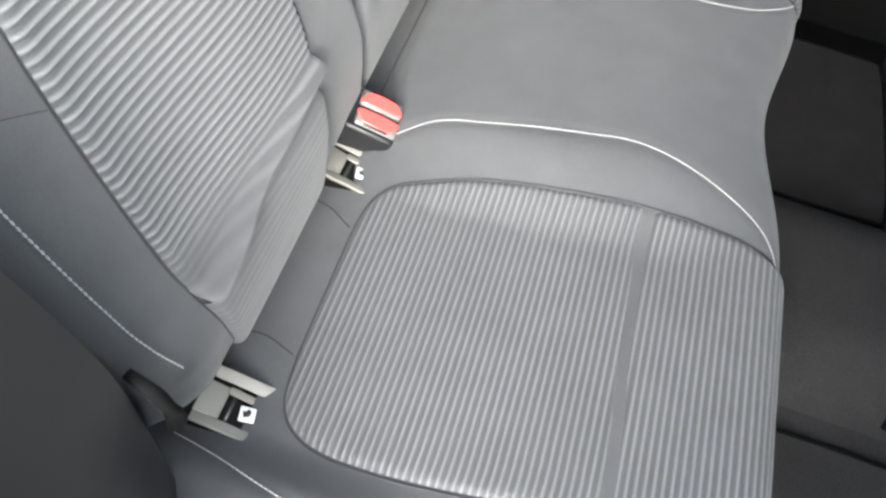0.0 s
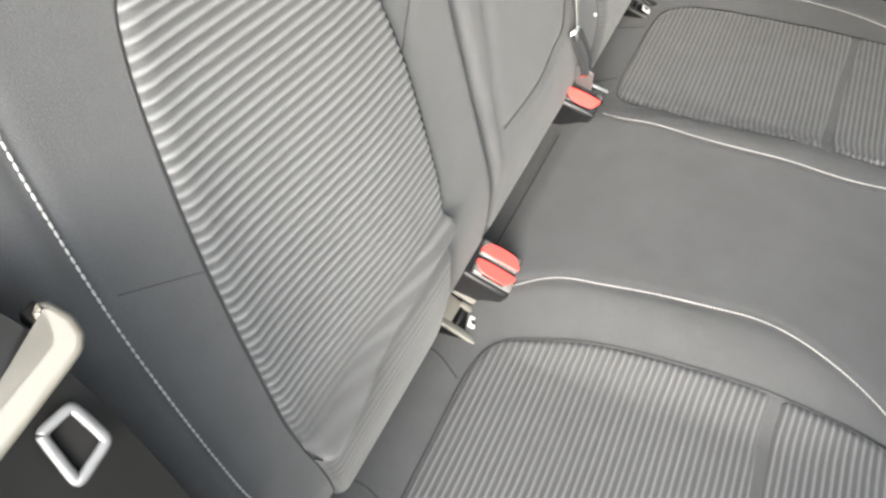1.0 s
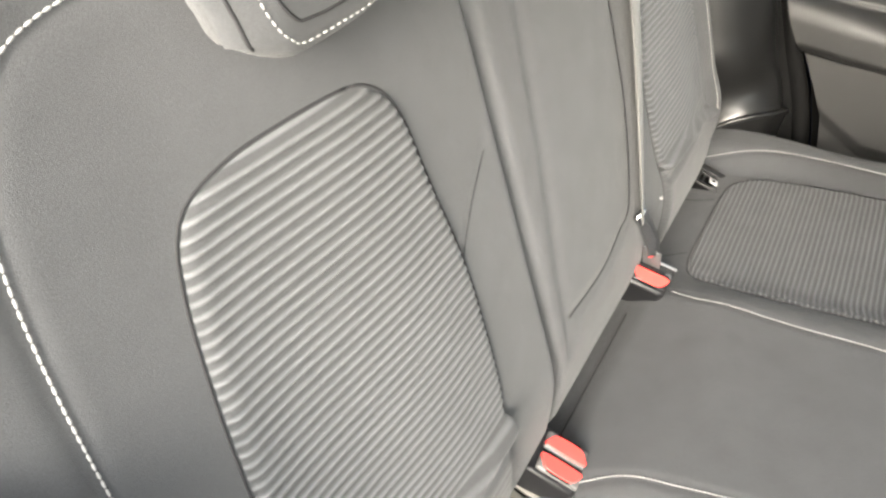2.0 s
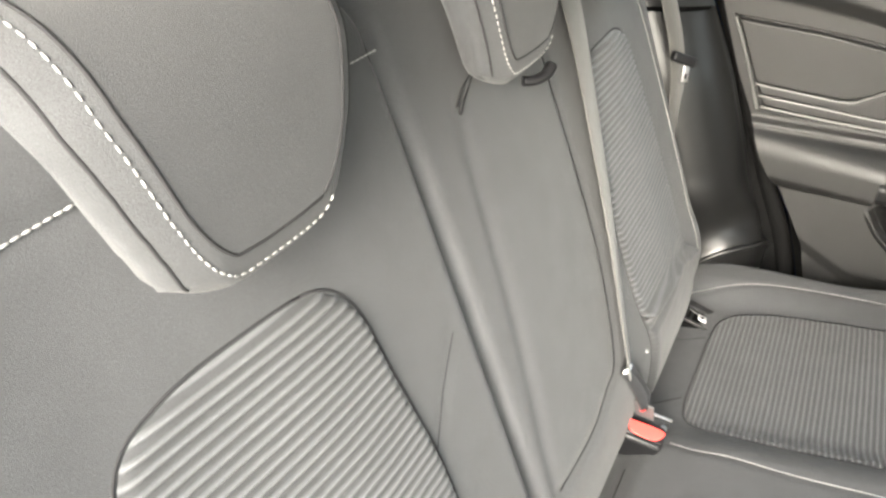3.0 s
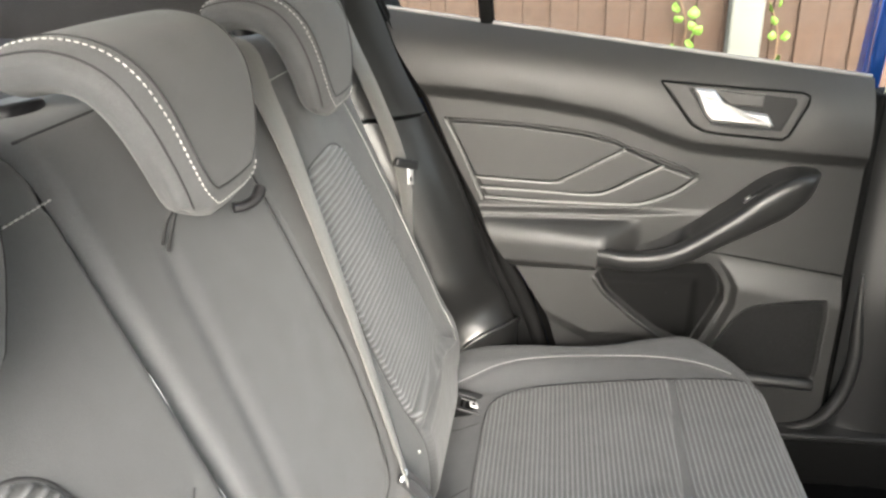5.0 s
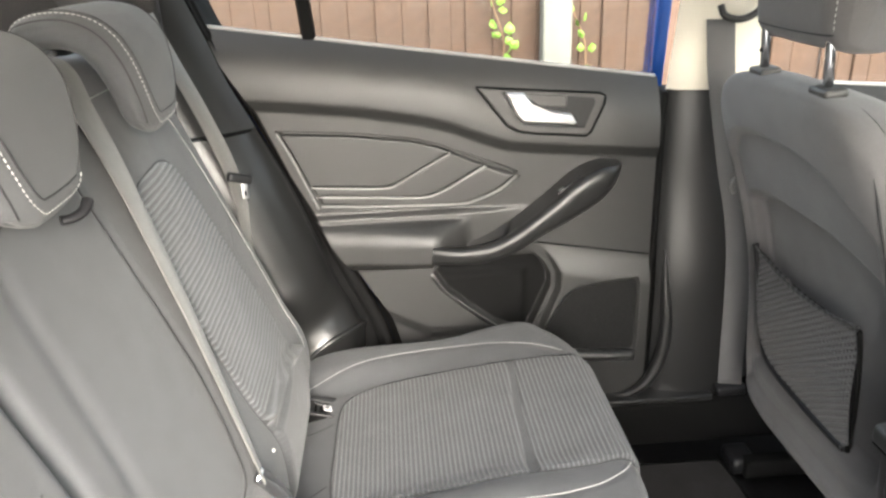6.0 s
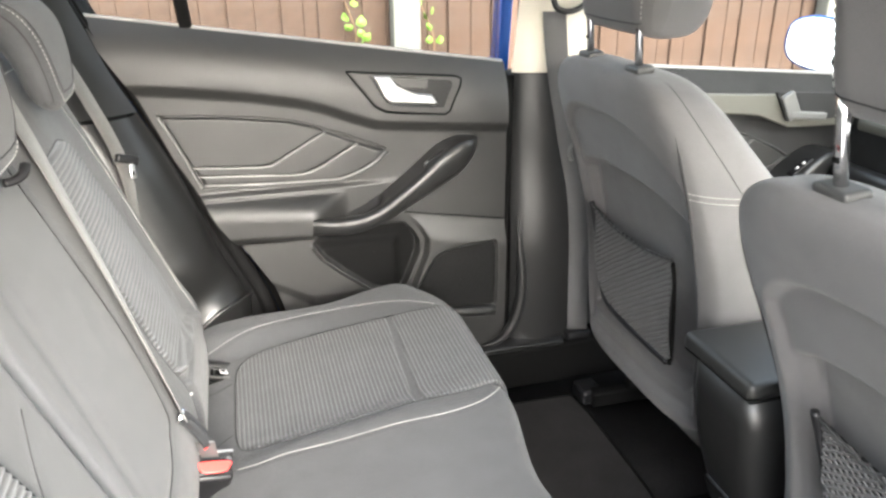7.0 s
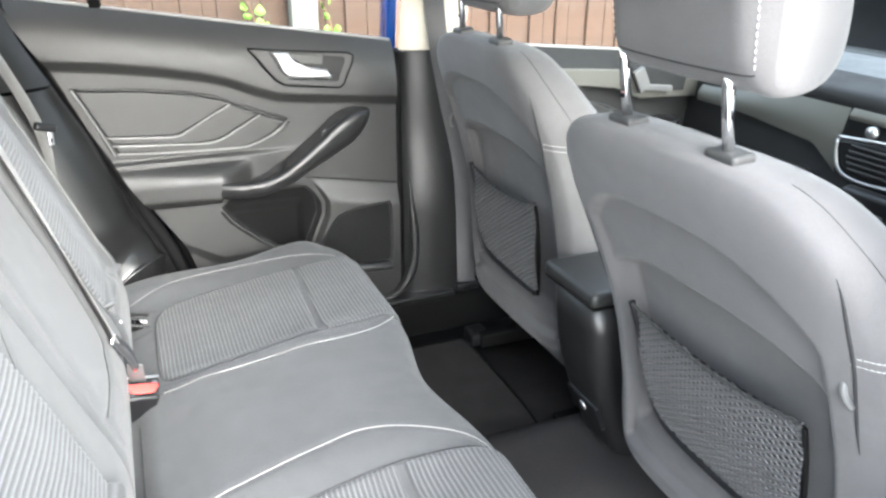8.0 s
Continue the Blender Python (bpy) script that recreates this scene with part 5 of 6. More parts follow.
for sgn in (1, -1):
    S = lambda pts: [(x, sgn * y, z) for x, y, z in pts]
    edge = [(-0.19, 0.718, 1.02), (-0.16, 0.718, 0.94), (-0.128, 0.718, 0.88), (-0.076, 0.718, 0.79), (-0.006, 0.718, 0.65), (0.062, 0.718, 0.51), (0.116, 0.714, 0.37), (0.15, 0.702, 0.25), (0.17, 0.70, 0.16)]
    strip("door_jamb", S(edge), S([(x + 0.015, 0.80, z) for x, y, z in edge]), (0, 0, 0), RUBBER)
    part("boot_side", box_bm((0.76, 0.03, 0.74), 0.01, 2, pose(-0.58, sgn * 0.635, 0.64)), CARPET, shell)
    strip("rear_quarter", S([(x + 0.015, 0.80, z) for x, y, z in edge]), S([(-0.9, 0.80, z) for x, y, z in edge]), (0, sgn * 0.01, 0), PAINT)
    strip("inner_quarter", S([(x - 0.20, 0.66, z) for x, y, z in edge]), S([(x - 0.03, 0.735, z) for x, y, z in edge]), (-0.01, 0.0, 0), RUBBER)
    strip("quarter_lining", S([(x + 0.01, 0.785, z) for x, y, z in edge]), S([(-0.9, 0.785, z) for x, y, z in edge]), (0, 0, 0), RUBBER)
    part("rocker", box_bm((2.2, 0.08, 0.32), 0.03, 3, pose(0.9, sgn * 0.80, -0.02)), PAINT, shell)
part("door_skin", box_bm((0.86, 0.03, 0.66), 0.01, 2, pose(0.21, 0.80, 0.46)), PAINT, door, "blue painted door skin")
part("pillar_core", box_bm((0.26, 0.05, 0.72), 0.01, 2, pose(0.76, 0.765, 0.44)), RUBBER, shell)
part("pillar_core", box_bm((0.20, 0.05, 0.72), 0.01, 2, pose(0.73, -0.775, 0.46)), PAINT, shell)

fbelt = thing("seat_belt", (0.70, 0.66, 0.5), "charcoal front belt webbing hanging from the middle pillar", "seat belt", "seat belts")
part("webbing", ribbon_mesh("webbing", spline([(0.700, 0.668, 0.925), (0.715, 0.672, 0.82), (0.745, 0.675, 0.68), (0.785, 0.68, 0.5), (0.80, 0.68, 0.2)], 40), (1, -0.25, 0), 0.046, 0.0016, NETTING), NETTING, fbelt)
part("loop", tube_mesh("loop", spline([(0.694, 0.66, 0.948), (0.70, 0.652, 0.932), (0.725, 0.648, 0.926), (0.752, 0.65, 0.936), (0.765, 0.655, 0.955)], 24), 0.006, PLASTIC, 10), PLASTIC, fbelt)
part("anchor_foot", box_bm((0.06, 0.03, 0.02), 0.006, 2, pose(0.80, 0.68, 0.195)), GLOSS, fbelt)

floor = part("floor", box_bm((1.9, 1.54, 0.05), 0, 1, pose(0.95, 0, 0.05)), CARPET, None)
tagged(floor, "black carpeted car floor", "floor", kind="structure")
t = np.linspace(-1, 1, 30)
tunnel = part("floor_tunnel", sheet_mesh("floor_tunnel", np.array([[(x, 0.005 + 0.175 * k, 0.072 + 0.095 * (1 - abs(k) ** 3.5) ** 0.7) for k in t] for x in np.linspace(0.40, 1.6, 12)]), CARPET), CARPET, None)
tagged(tunnel, "black carpeted floor tunnel", "floor", kind="structure")
under = part("seat_plinth", box_bm((0.5, 1.3, 0.28), 0.03, 2, pose(0.16, 0, 0.14)), CARPET, None)
tagged(under, "black carpeted plinth under the rear seat", "floor", kind="structure")


def mat(y0, label):
    ob = thing("floor_mat", (0.62, y0, 0.076), label, "floor mat", "floor mats")
    o = spline([(0.46, -0.17), (0.46, 0.17), (0.48, 0.195), (0.73, 0.198), (0.758, 0.175), (0.763, 0.0), (0.758, -0.175), (0.73, -0.198), (0.48, -0.195)], 80, closed=True)
    part("carpet", plate_mesh("carpet", o, lambda a, b, q: (a, y0 + b, 0.0755 + q), 0.009, CARPET, 0.004), CARPET, ob)
    part("binding", tube_mesh("binding", np.vstack([[(a, y0 + b, 0.082) for a, b in o], [(o[0, 0], y0 + o[0, 1], 0.082)]]), 0.004, RUBBER, 8), RUBBER, ob)
    return ob


mat(0.40, "black carpet floor mat with a bound edge, far side")
mat(-0.41, "black carpet floor mat with a bound edge, door side")

roof_rows = [[(x, 0.60 * k, 1.245 - 0.03 * abs(k) ** 3 - 0.06 * ((x - 0.1) / 0.9) ** 2) for k in np.linspace(-1, 1, 24)] for x in np.linspace(-0.50, 1.0, 30)]
roof = part("ceiling", sheet_mesh("ceiling", np.array(roof_rows), LINER), LINER, None)
tagged(roof, "pale grey fabric headliner", "headliner", kind="structure")
skin = part("roof_panel", sheet_mesh("roof_panel", np.array(roof_rows) + np.array([0, 0, 0.04]), PAINT), PAINT, None)
tagged(skin, "blue painted car roof", "roof", kind="structure")

shelf = thing("parcel_shelf", (-0.55, 0, 0.88), "black parcel shelf behind the rear seat", "parcel shelf")
part("board", box_bm((0.50, 1.16, 0.02), 0.006, 2, pose(-0.60, 0, 0.90, 0, 3, 0)), CARPET, shelf)
part("edge_trim", tube_mesh("edge_trim", [(-0.35, y, 0.905) for y in np.linspace(-0.57, 0.57, 8)], 0.011, RUBBER, 10), RUBBER, shelf, "black rounded front edge")
for sgn in (-1, 1):
    part("side_support", box_bm((0.48, 0.03, 0.03), 0.008, 2, pose(-0.60, sgn * 0.585, 0.885, 0, 3, 0)), GLOSS, shelf)
tail = thing("tailgate", (-0.92, 0, 0.6), "black tailgate trim under the rear window", "tailgate")
part("trim", box_bm((0.06, 1.24, 0.30), 0.02, 3, pose(-0.87, 0, 0.84, 0, 18, 0)), GLOSS, tail)
part("upper_trim", box_bm((0.10, 1.1, 0.03), 0.01, 2, pose(-0.52, 0, 1.195)), LINER, tail)
pane("rear_window", [(-0.90, -0.58, 0.97), (-0.90, 0.58, 0.97), (-0.53, 0.50, 1.21), (-0.53, -0.50, 1.21)], "rear window glass, darkened to cut the light", tail, REAR_GLASS)

# ---- middle console ----
console = thing("centre_console", (1.0, 0.02, 0.0), "black centre console with a padded armrest lid", "console")
body = []
for z, xr, hw in ((0.10, 0.80, 0.072), (0.18, 0.778, 0.074), (0.26, 0.745, 0.077), (0.34, 0.718, 0.079), (0.43, 0.702, 0.080), (0.489, 0.697, 0.077)):
    o = []
    for a in np.linspace(0, 2 * math.pi, 48, endpoint=False):
        c_, s_ = math.cos(a), math.sin(a)
        o.append(((xr + 1.30) / 2 - (1.30 - xr) / 2 * math.copysign(abs(c_) ** 0.25, c_), 0.028 + hw * math.copysign(abs(s_) ** 0.3, s_), z))
    body.append(o)
part("body", sheet_mesh("body", np.array(body), PLASTIC, True, True), PLASTIC, console)
part("armrest_lid", box_bm((0.34, 0.160, 0.028), 0.0125, 5, pose(0.858, 0.028, 0.506)), SOFT, console, "padded armrest lid")
part("lid_joint", box_bm((0.33, 0.156, 0.004), 0.001, 1, pose(0.858, 0.028, 0.4905)), RUBBER, console)
part("socket_panel", box_bm((0.012, 0.10, 0.055), 0.005, 3, pose(0.752, 0.028, 0.245, 0, -20, 0)), GLOSS, console)
part("socket_cover", tube_mesh("socket_cover", [(0.748, 0.030, 0.247), (0.743, 0.030, 0.245)], 0.010, SATIN, 16, up=(0, 1, 0)), SATIN, console, "small silver socket cover")
part("handbrake", tube_mesh("handbrake", spline([(1.15, 0.03, 0.44), (1.22, 0.03, 0.50), (1.27, 0.03, 0.52)], 14), 0.014, GLOSS, 10), GLOSS, console)

# ---- far front door, mirror ----
fdoor = thing("front_door", (1.15, 0.72, 0.15), "closed black front door trim with a silver handle", "car door")
fz = lambda x: 0.805 - (x - 0.85) * 0.085
q, u = np.linspace(0, 1, 90)[:, None], np.linspace(0, 1, 100)[None, :]
fx_ = 0.82 + 0.86 * u + 0 * q
fzz = 0.2 + (fz(fx_) - 0.2) * q
sh_ = np.interp(fx_, [0.82, 1.0, 1.12, 1.22, 1.5], [0.745, 0.735, 0.715, 0.685, 0.662])
fy = np.where(fzz > sh_, 0.690 + 0.04 * np.clip((fzz - sh_) / (fz(fx_) - sh_ + 1e-6), 0, 1) ** 1.6, 0.690 + 0.022 * smooth01((sh_ - fzz) / 0.02))
part("door_trim", sheet_mesh("door_trim", np.stack([fx_, fy, fzz], -1), DASH), DASH, fdoor)
fan_top = lambda x: float(np.interp(x, [0.90, 1.00, 1.121, 1.209, 1.28, 1.332], [0.682, 0.674, 0.655, 0.631, 0.600, 0.570]))
fan = [0.94, 1.035, 1.13, 1.225, 1.325]
for a0, a1 in zip(fan[:-1], fan[1:]):
    o = dense([(a0 + 0.004, fan_top(a0)), ((a0 + a1) / 2, fan_top((a0 + a1) / 2)), (a1 - 0.004, fan_top(a1)), (a1 - 0.105, 0.524), (a0 - 0.099, 0.530)], 8)
    part("panel", plate_mesh("panel", o, lambda a, b, o_: (a, 0.7125 - o_, b), 0.006, SOFT, 0.004), SOFT, fdoor, "soft padded trim panel")
    part("lit_bead", tube_mesh("lit_bead", [(a1 - 0.105 * k, 0.7065, fan_top(a1) + (0.522 - fan_top(a1)) * k) for k in np.linspace(0, 1, 8)], 0.0020, COLLAR, 8), COLLAR, fdoor, "panel edge bead, paler to mimic its highlight")
# Lighter beads here too stand for lit panel edges.
part("lit_bead", tube_mesh("lit_bead", [(a, 0.7065, fan_top(a) + 0.003) for a in np.linspace(0.92, 1.33, 30)], 0.0020, COLLAR, 8), COLLAR, fdoor, "panel edge bead, paler to mimic its highlight")
part("trim_band", plate_mesh("trim_band", dense([(0.86, 0.752), (1.034, 0.743), (1.242, 0.729), (1.427, 0.718), (1.52, 0.714), (1.52, 0.640), (1.443, 0.647), (1.30, 0.649), (1.265, 0.662), (1.215, 0.682), (1.117, 0.693), (0.86, 0.712)], 6), lambda a, b, o: (a, 0.688 - o, b), 0.006, CREAM, 0.004), CREAM, fdoor, "pale satin trim band")
part("handle_bezel", plate_mesh("handle_bezel", dense([(1.245, 0.735), (1.44, 0.722), (1.43, 0.664), (1.285, 0.670)], 8), lambda a, b, o: (a, 0.681 - o, b), 0.004, DASH, 0.003), DASH, fdoor)
fh = part("door_handle", box_bm((0.100, 0.014, 0.017), 0.004, 3, pose(1.333, 0.671, 0.678, 0, 6, 0)), BEZEL_GREY, fdoor, "bright satin silver door handle")
part("handle_root", box_bm((0.034, 0.013, 0.062), 0.004, 3, pose(1.285, 0.6715, 0.702, 0, -28, 0)), BEZEL_GREY, fh)
farm = part("armrest", sheet_mesh("armrest", np.array(arm_rows) + np.array([0.87, -0.012, -0.09]), PLASTIC), PLASTIC, fdoor, "black armrest with a pull cup")
part("window_switch", box_bm((0.060, 0.024, 0.006), 0.002, 2, pose(1.322, 0.652, 0.564, 0, -36, 0)), GLOSS, farm)
for k in (0.0, 0.016):
    part("switch_tip", box_bm((0.010, 0.006, 0.003), 0.001, 1, pose(1.312 + k, 0.650, 0.562 + 0.7 * k, 0, -36, 0)), SATIN, farm)
part("window_seal", tube_mesh("window_seal", [(x, 0.735, float(fz(x)) + 0.001) for x in np.linspace(0.82, 1.66, 14)], 0.005, SEAL_GREY, 8), SEAL_GREY, fdoor, "pale window seal")
pane("window_glass", [(0.82, 0.755, 0.79), (1.70, 0.755, 0.735), (1.2, 0.66, 1.09), (0.82, 0.66, 1.2)], "clear side window glass", fdoor)

part("door_skin", box_bm((0.90, 0.03, 0.56), 0.01, 2, pose(1.26, 0.79, 0.42)), PAINT, fdoor, "blue painted door skin")
mirror = thing("door_mirror", (1.60, 0.90, 0.74), "blue door mirror with bright glass", "door mirror")
MIRROR = material("mirror_glass", (0.92, 0.93, 0.94), 0.02, metal=1.0)
o = spline([(0.085, -0.045), (0.080, 0.03), (0.05, 0.058), (-0.03, 0.064), (-0.08, 0.045), (-0.09, 0.01), (-0.08, -0.035), (-0.04, -0.060), (0.04, -0.066)], 60, closed=True)
mm = Matrix.Translation((1.585, 0.96, 0.79)) @ pose(0, 0, 0, -9, 3, -66)
part("housing", sheet_mesh("housing", np.array([[tuple(mm @ Vector((a * f, -d, b * f))) for a, b in o] for f, d in ((1.06, 0.0), (1.10, -0.012), (1.09, -0.04), (0.95, -0.08), (0.6, -0.11), (0.2, -0.12))]), PAINT, True, True), PAINT, mirror, "blue painted housing")
part("glass", plate_mesh("glass", o, lambda a, b, q_: mm @ Vector((a, 0.001 - q_, b)), 0.004, MIRROR, 0.002), MIRROR, mirror)
part("arm", tube_mesh("arm", spline([(1.56, 0.74, 0.735), (1.58, 0.82, 0.735), (1.60, 0.90, 0.755)], 14), 0.02, GLOSS, 10), GLOSS, mirror)

# ---- dashboard and windscreen ----
dash = thing("dashboard", (1.6, 0, 0.3), "black dashboard with a pale trim band, vents and controls", "dashboard")
prof = spline([(1.43, 0.40), (1.44, 0.50), (1.45, 0.585), (1.456, 0.64), (1.46, 0.70), (1.452, 0.725), (1.456, 0.742), (1.49, 0.752), (1.66, 0.762), (1.85, 0.765)], 70)
# Twice the dash's base colour, standing for the windscreen's reflection and haze.
TOP_PAD = material("lightened_dashboard_top_pad", (0.040, 0.041, 0.040), 0.5, grain=0.1, blotch=0.08, bump=0.3, bump_size=900)
part("top_pad", sheet_mesh("top_pad", np.array([[(x + 0.02 * (y / 0.7) ** 2, y, z) for x, z in prof[46:]] for y in np.linspace(-0.71, 0.71, 60)]), TOP_PAD), TOP_PAD, dash)
part("front_face", sheet_mesh("front_face", np.array([[(x + 0.02 * (y / 0.7) ** 2, y, z) for x, z in prof[:47]] for y in np.linspace(-0.71, 0.71, 60)]), DASH), DASH, dash)
part("trim_band", sheet_mesh("trim_band", np.array([[(1.442 + 0.008 * k - 0.006 * math.sin(math.pi * k), y, 0.697 + 0.023 * k) for k in np.linspace(0, 1, 8)] for y in np.linspace(-0.40, 0.163, 30)]), CREAM), CREAM, dash, "pale satin trim band")
part("trim_band", sheet_mesh("trim_band", np.array([[(1.432 + 0.012 * k - 0.008 * math.sin(math.pi * k), y, (0.650 - 0.02 * smooth01((0.5 - y) / 0.3) - 0.07 * max(0.0, 0.235 - y) / 0.1) * (1 - k) + (0.690 + 0.030 * float(smooth01((0.6 - y) / 0.3))) * k) for k in np.linspace(0, 1, 10)] for y in np.linspace(0.165, 0.62, 30)]), CREAM), CREAM, dash, "pale satin trim band")
part("glovebox", box_bm((0.05, 0.44, 0.20), 0.02, 3, pose(1.425, 0.44, 0.47)), PLASTIC, dash)
vent = part("vent", plate_mesh("vent", spline([(0.165, 0.655), (0.05, 0.665), (-0.03, 0.66), (-0.04, 0.60), (0.06, 0.585), (0.135, 0.59), (0.16, 0.62)], 60, closed=True), lambda a, b, q_: (1.452 - q_, a, b), 0.025, GLOSS, 0.008), GLOSS, dash)
for k in range(5):
    part("slat", box_bm((0.012, 0.15 - 0.008 * abs(k - 2), 0.004), 0.001, 1, pose(1.424, 0.06, 0.600 + 0.0125 * k, 0, 20, 0)), COLLAR, vent)
part("vent_rim", tube_mesh("vent_rim", [(1.428, a, b) for a, b in spline([(0.168, 0.66), (0.05, 0.67), (-0.03, 0.665), (-0.045, 0.60), (0.06, 0.58), (0.14, 0.585), (0.165, 0.618), (0.168, 0.655)], 50)], 0.004, SATIN, 8, up=(1, 0, 0)), SATIN, vent, "silver vent rim")
ctl = part("control_panel", box_bm((0.03, 0.26, 0.10), 0.012, 3, pose(1.415, -0.02, 0.525, 0, -12, 0)), GLOSS, dash)
part("vent_knob", tube_mesh("vent_knob", [(1.436, 0.094, 0.684), (1.424, 0.094, 0.685)], 0.012, SATIN, 20, up=(0, 1, 0)), SATIN, vent, "small silver knob")
part("glovebox_catch", box_bm((0.012, 0.075, 0.010), 0.004, 2, pose(1.398, 0.29, 0.550, 8, 0, 0)), SEAL_GREY, dash)
part("knob", tube_mesh("knob", [(1.405, 0.097, 0.512), (1.385, 0.097, 0.515)], 0.018, SATIN, 24, up=(0, 1, 0)), SATIN, ctl)
for a in range(6):
    part("key", box_bm((0.006, 0.018, 0.012), 0.002, 1, pose(1.398, 0.065 - 0.026 * a, 0.53, 0, -12, 0)), PLASTIC, ctl)
DISPLAY = material("amber_display", (0.5, 0.16, 0.02), 0.4)
part("display", box_bm((0.006, 0.03, 0.012), 0.001, 1, pose(1.399, 0.06, 0.555, 0, -12, 0)), DISPLAY, ctl)
part("screen", box_bm((0.02, 0.24, 0.14), 0.01, 3, pose(1.50, -0.04, 0.78, 0, -8, 0)), GLOSS, dash)
wheel = thing("steering_wheel", (1.30, -0.35, 0.62), "black steering wheel ahead of the driver's seat", "steering wheel")
wm = Matrix.Translation((1.28, -0.35, 0.64)) @ pose(0, 0, 0, 0, -65, 0)
part("rim", tube_mesh("rim", [tuple(wm @ Vector((0.185 * math.cos(a), 0.185 * math.sin(a), 0))) for a in np.linspace(0, 2 * math.pi, 61)], 0.015, GLOSS, 12, up=(1, 0, 0.4)), GLOSS, wheel)
part("hub", box_bm((0.16, 0.2, 0.05), 0.02, 3, wm @ pose(0, 0, -0.01)), GLOSS, wheel)
part("column", tube_mesh("column", [(1.29, -0.35, 0.63), (1.44, -0.35, 0.56)], 0.05, PLASTIC, 14), PLASTIC, wheel)
pane("windscreen", [(1.84, -0.68, 0.76), (1.84, 0.68, 0.76), (1.02, 0.55, 1.20), (1.02, -0.55, 1.20)], "clear windscreen glass", shell)
part("bulkhead", box_bm((0.05, 1.44, 0.9), 0.02, 2, pose(1.87, 0, 0.30)), PLASTIC, shell)
part("bonnet", box_bm((0.95, 1.6, 0.05), 0.02, 3, pose(2.36, 0, 0.68, 0, 5, 0)), PAINT, shell)

# near front door, closed
ndoor = thing("front_door", (1.15, -0.74, 0.15), "closed black front door beside the driver", "car door")
part("door_trim", box_bm((0.70, 0.06, 0.60), 0.02, 3, pose(1.17, -0.745, 0.47)), SOFT, ndoor)
pane("window_glass", [(0.82, -0.755, 0.79), (1.48, -0.755, 0.735), (1.0, -0.66, 1.15), (0.82, -0.66, 1.2)], "clear side window glass", ndoor)

# near rear door, swung wide open
odoor = thing("rear_door", (0.64, -0.76, 0.15), "open blue rear door with black trim, swung wide", "car door")
om = Matrix.Translation((0.645, -0.77, 0.0)) @ pose(0, 0, 0, 0, 0, 74)
part("door_skin", box_bm((0.84, 0.03, 0.66), 0.012, 2, om @ pose(-0.43, -0.03, 0.46)), PAINT, odoor, "blue painted door skin")
part("door_trim", box_bm((0.82, 0.05, 0.64), 0.02, 3, om @ pose(-0.43, 0.012, 0.47)), SOFT, odoor)
part("armrest", box_bm((0.40, 0.05, 0.05), 0.018, 3, om @ pose(-0.35, 0.055, 0.54)), PLASTIC, odoor)
pane("window_glass", [tuple(om @ Vector(v)) for v in ((-0.80, -0.02, 0.80), (-0.03, -0.02, 0.80), (-0.05, 0.04, 1.18), (-0.66, 0.04, 1.18))], "clear side window glass", odoor)

# ---- outside: ground, fence, plants ----
# Unseen ground; paving is assumed, its tone raised to bounce light into the car.
ground = part("ground", box_bm((400, 400, 0.1), 0, 1, pose(0, 0, -0.43)), GROUND, None)
tagged(ground, "unseen ground under the car, pale to bounce light", "ground", kind="structure")
fence = thing("fence", (0.9, 3.05, -0.38), "brown stained fence of upright overlapping boards", "fence")
rnd = random.Random(4)
boards = []
for k in range(4):
    w = 0.118 + 0.012 * k
    bm = box_bm((w, 0.014 - 0.001 * k, 2.0), 0.003, 1)
    me = bpy.data.meshes.new("board")
    bm.to_mesh(me)
    bm.free()
    me.materials.append(WOOD)
    boards.append((w, me))
x, count = -4.6, 0
while x < 9.0:
    w, me = boards[rnd.randrange(4)]
    b = new("board" if count == 0 else f"board.{count:03d}", me)
    b.parent = fence
    b.matrix_parent_inverse = fence.matrix_basis.inverted()
    b.matrix_basis = pose(x, 3.06 + 0.006 * (count % 2), 0.62 + rnd.uniform(-0.01, 0.01), rnd.uniform(-0.4, 0.4), rnd.uniform(-0.3, 0.3), 6 + rnd.uniform(-1.5, 1.5))
    x += w - rnd.uniform(0.024, 0.038)
    count += 1
for z in (-0.1, 1.3):
    part("rail", box_bm((13.6, 0.03, 0.06), 0.005, 1, pose(2.2, 3.10, z)), WOOD, fence)
for px in (-1.55, 0.925, 3.4, 5.9):
    post = thing("fence_post", (px, 3.0, -0.38), "pale square concrete fence post", "fence post", "fence posts")
    part("shaft", box_bm((0.135, 0.10, 2.3), 0.012, 2, pose(px, 2.99, 0.76)), CONCRETE, post)


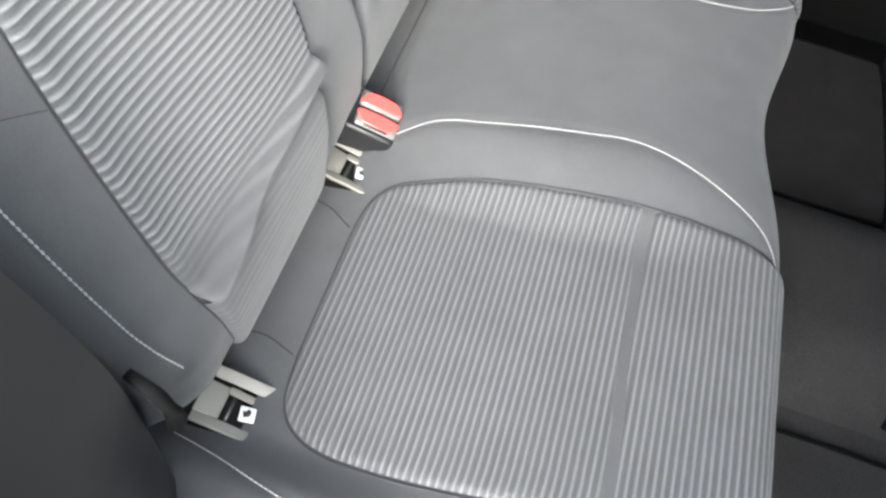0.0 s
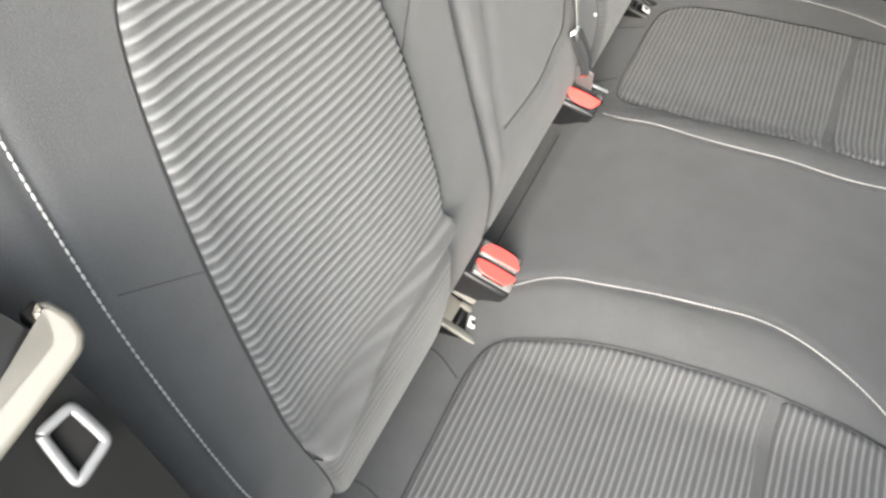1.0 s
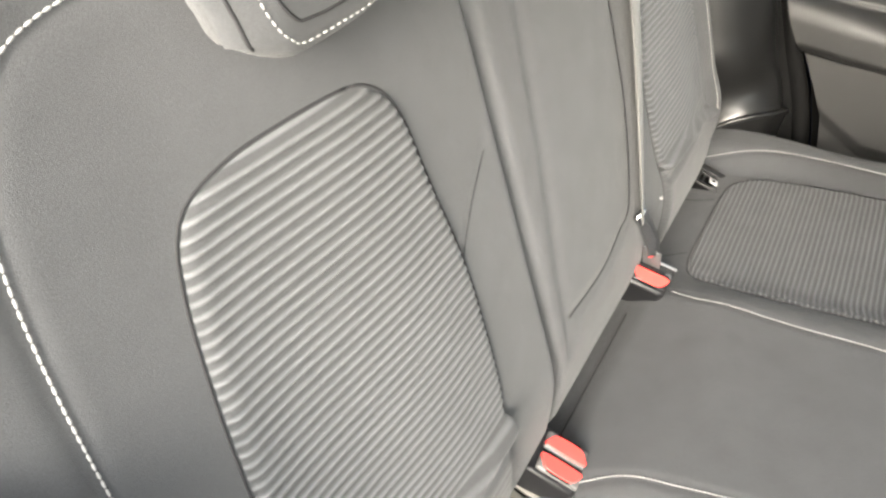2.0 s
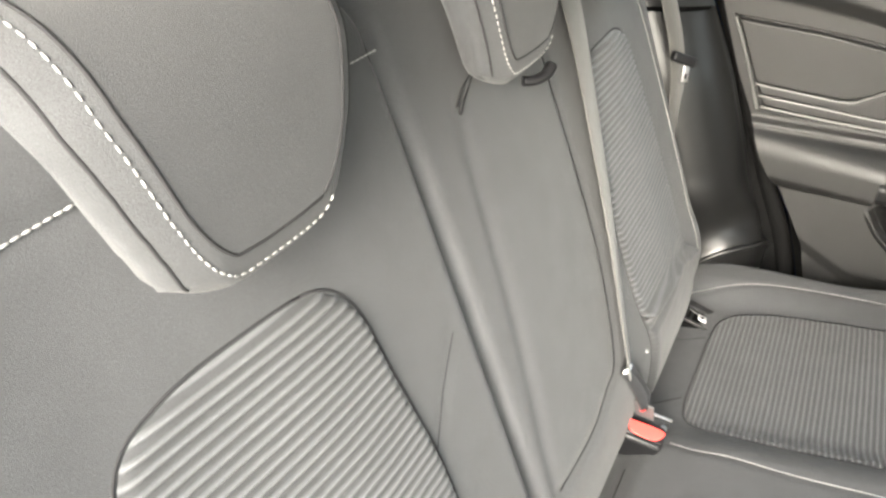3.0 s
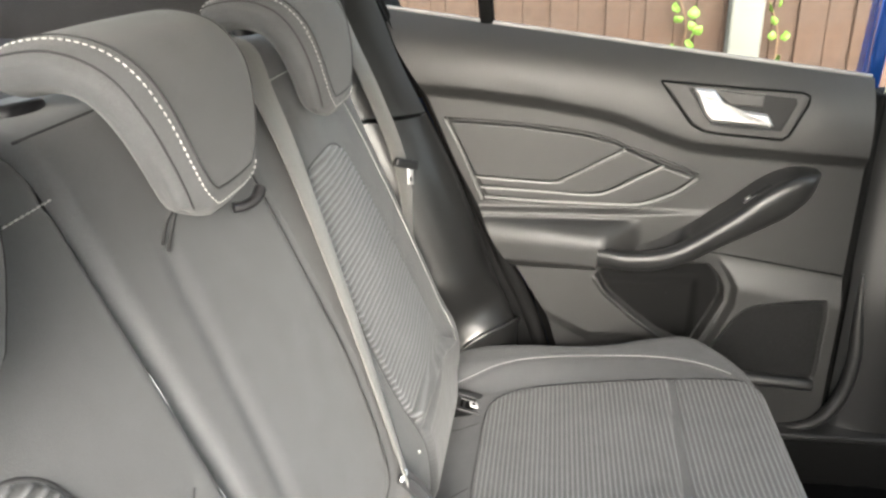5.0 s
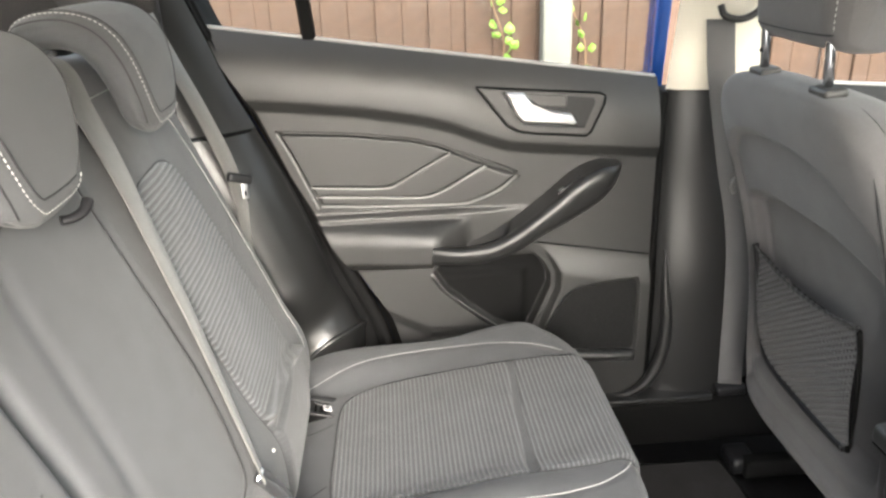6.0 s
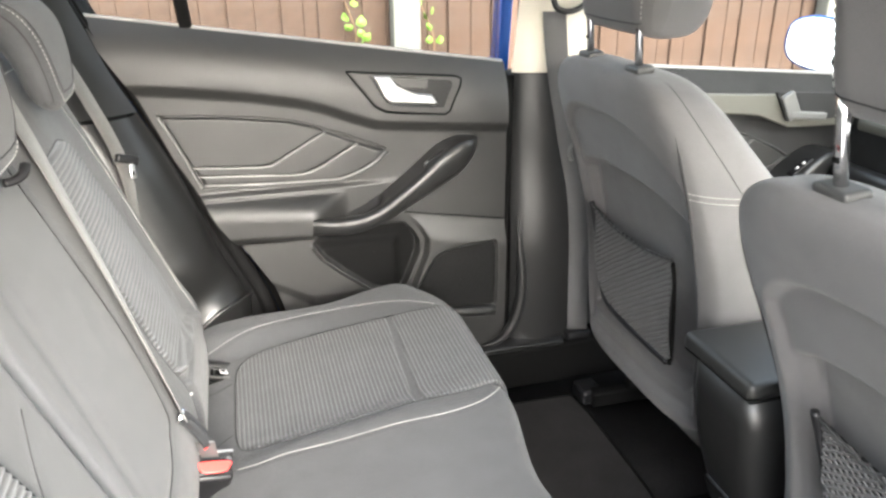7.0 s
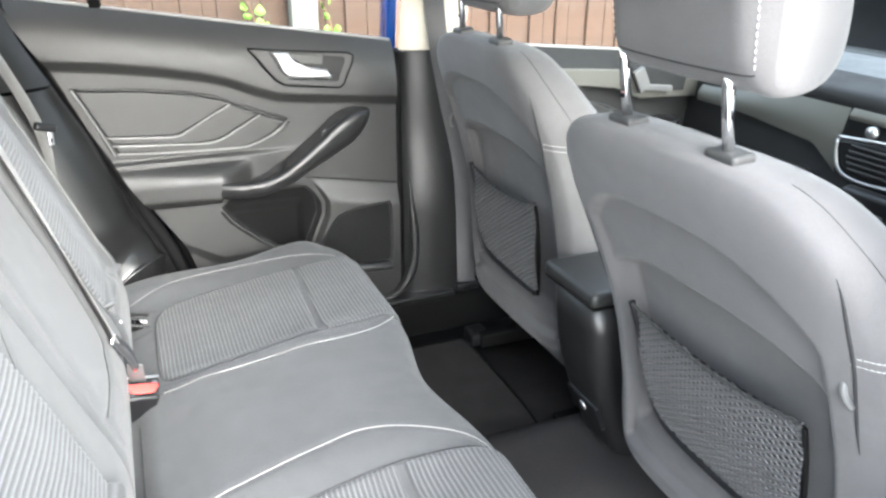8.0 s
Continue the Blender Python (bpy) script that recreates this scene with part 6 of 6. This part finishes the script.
def creeper(x0, y0, z0, z1, seed, n, lean, label):
    ob = thing("climbing_plant", (x0, y0, -0.38), label, "plant", "climbing plants")
    r = random.Random(seed)
    stem = spline([(x0 + lean * math.sin(k * 1.7) + 0.03 * r.uniform(-1, 1), y0 + 0.015 * r.uniform(-1, 1), -0.38 + (z1 + 0.38) * k / 7) for k in range(8)], 60)
    part("stem", tube_mesh("stem", stem, np.linspace(0.006, 0.002, 60), STEM, 6, up=(0, 1, 0)), STEM, ob)
    for i in range(n):
        z = z0 + (z1 - z0) * (i + r.random()) / n
        p = np.array([np.interp(z, stem[:, 2], stem[:, k]) for k in range(3)])
        a = r.uniform(0, 2 * math.pi)
        size = r.uniform(0.036, 0.058)
        out = [(0, 0, 0), (0.45, 0.28, 0.06), (0.42, 0.62, 0.02), (0, 1.05, -0.10), (-0.42, 0.62, 0.02), (-0.45, 0.28, 0.06), (0, 0.5, -0.05)]
        m_ = Matrix.Translation(Vector(p) + Vector((0.03 * math.cos(a), -0.02 - 0.02 * r.random(), 0.02 * math.sin(a)))) @ Euler((radians(90 + r.uniform(-45, 45)), r.uniform(-0.6, 0.6), a)).to_matrix().to_4x4() @ Matrix.Scale(size, 4)
        vs = [tuple(m_ @ Vector(v)) for v in out]
        vs += [tuple(np.array(v) + np.array([0, 0.0008, 0])) for v in vs]
        fs = [(0, 1, 6), (1, 2, 6), (2, 3, 6), (3, 4, 6), (4, 5, 6), (5, 0, 6)]
        fs += [tuple(v + 7 for v in f[::-1]) for f in fs] + [(j, (j + 1) % 6, (j + 1) % 6 + 7, j + 7) for j in range(6)]
        part("leaf", mesh_of("leaf", vs, fs, LEAF), LEAF, ob)
    return ob


creeper(0.63, 2.99, 0.3, 1.0, 3, 26, 0.03, "climbing plant with bright green leaves on the fence")
creeper(1.03, 2.97, 0.3, 1.0, 8, 18, 0.04, "thin climbing plant with green leaves beside the post")
creeper(4.45, 2.97, 0.2, 1.2, 12, 30, 0.06, "climbing plant with green leaves further along the fence")
creeper(5.1, 2.97, 0.2, 1.2, 15, 30, 0.06, "leafy climbing plant far along the fence")
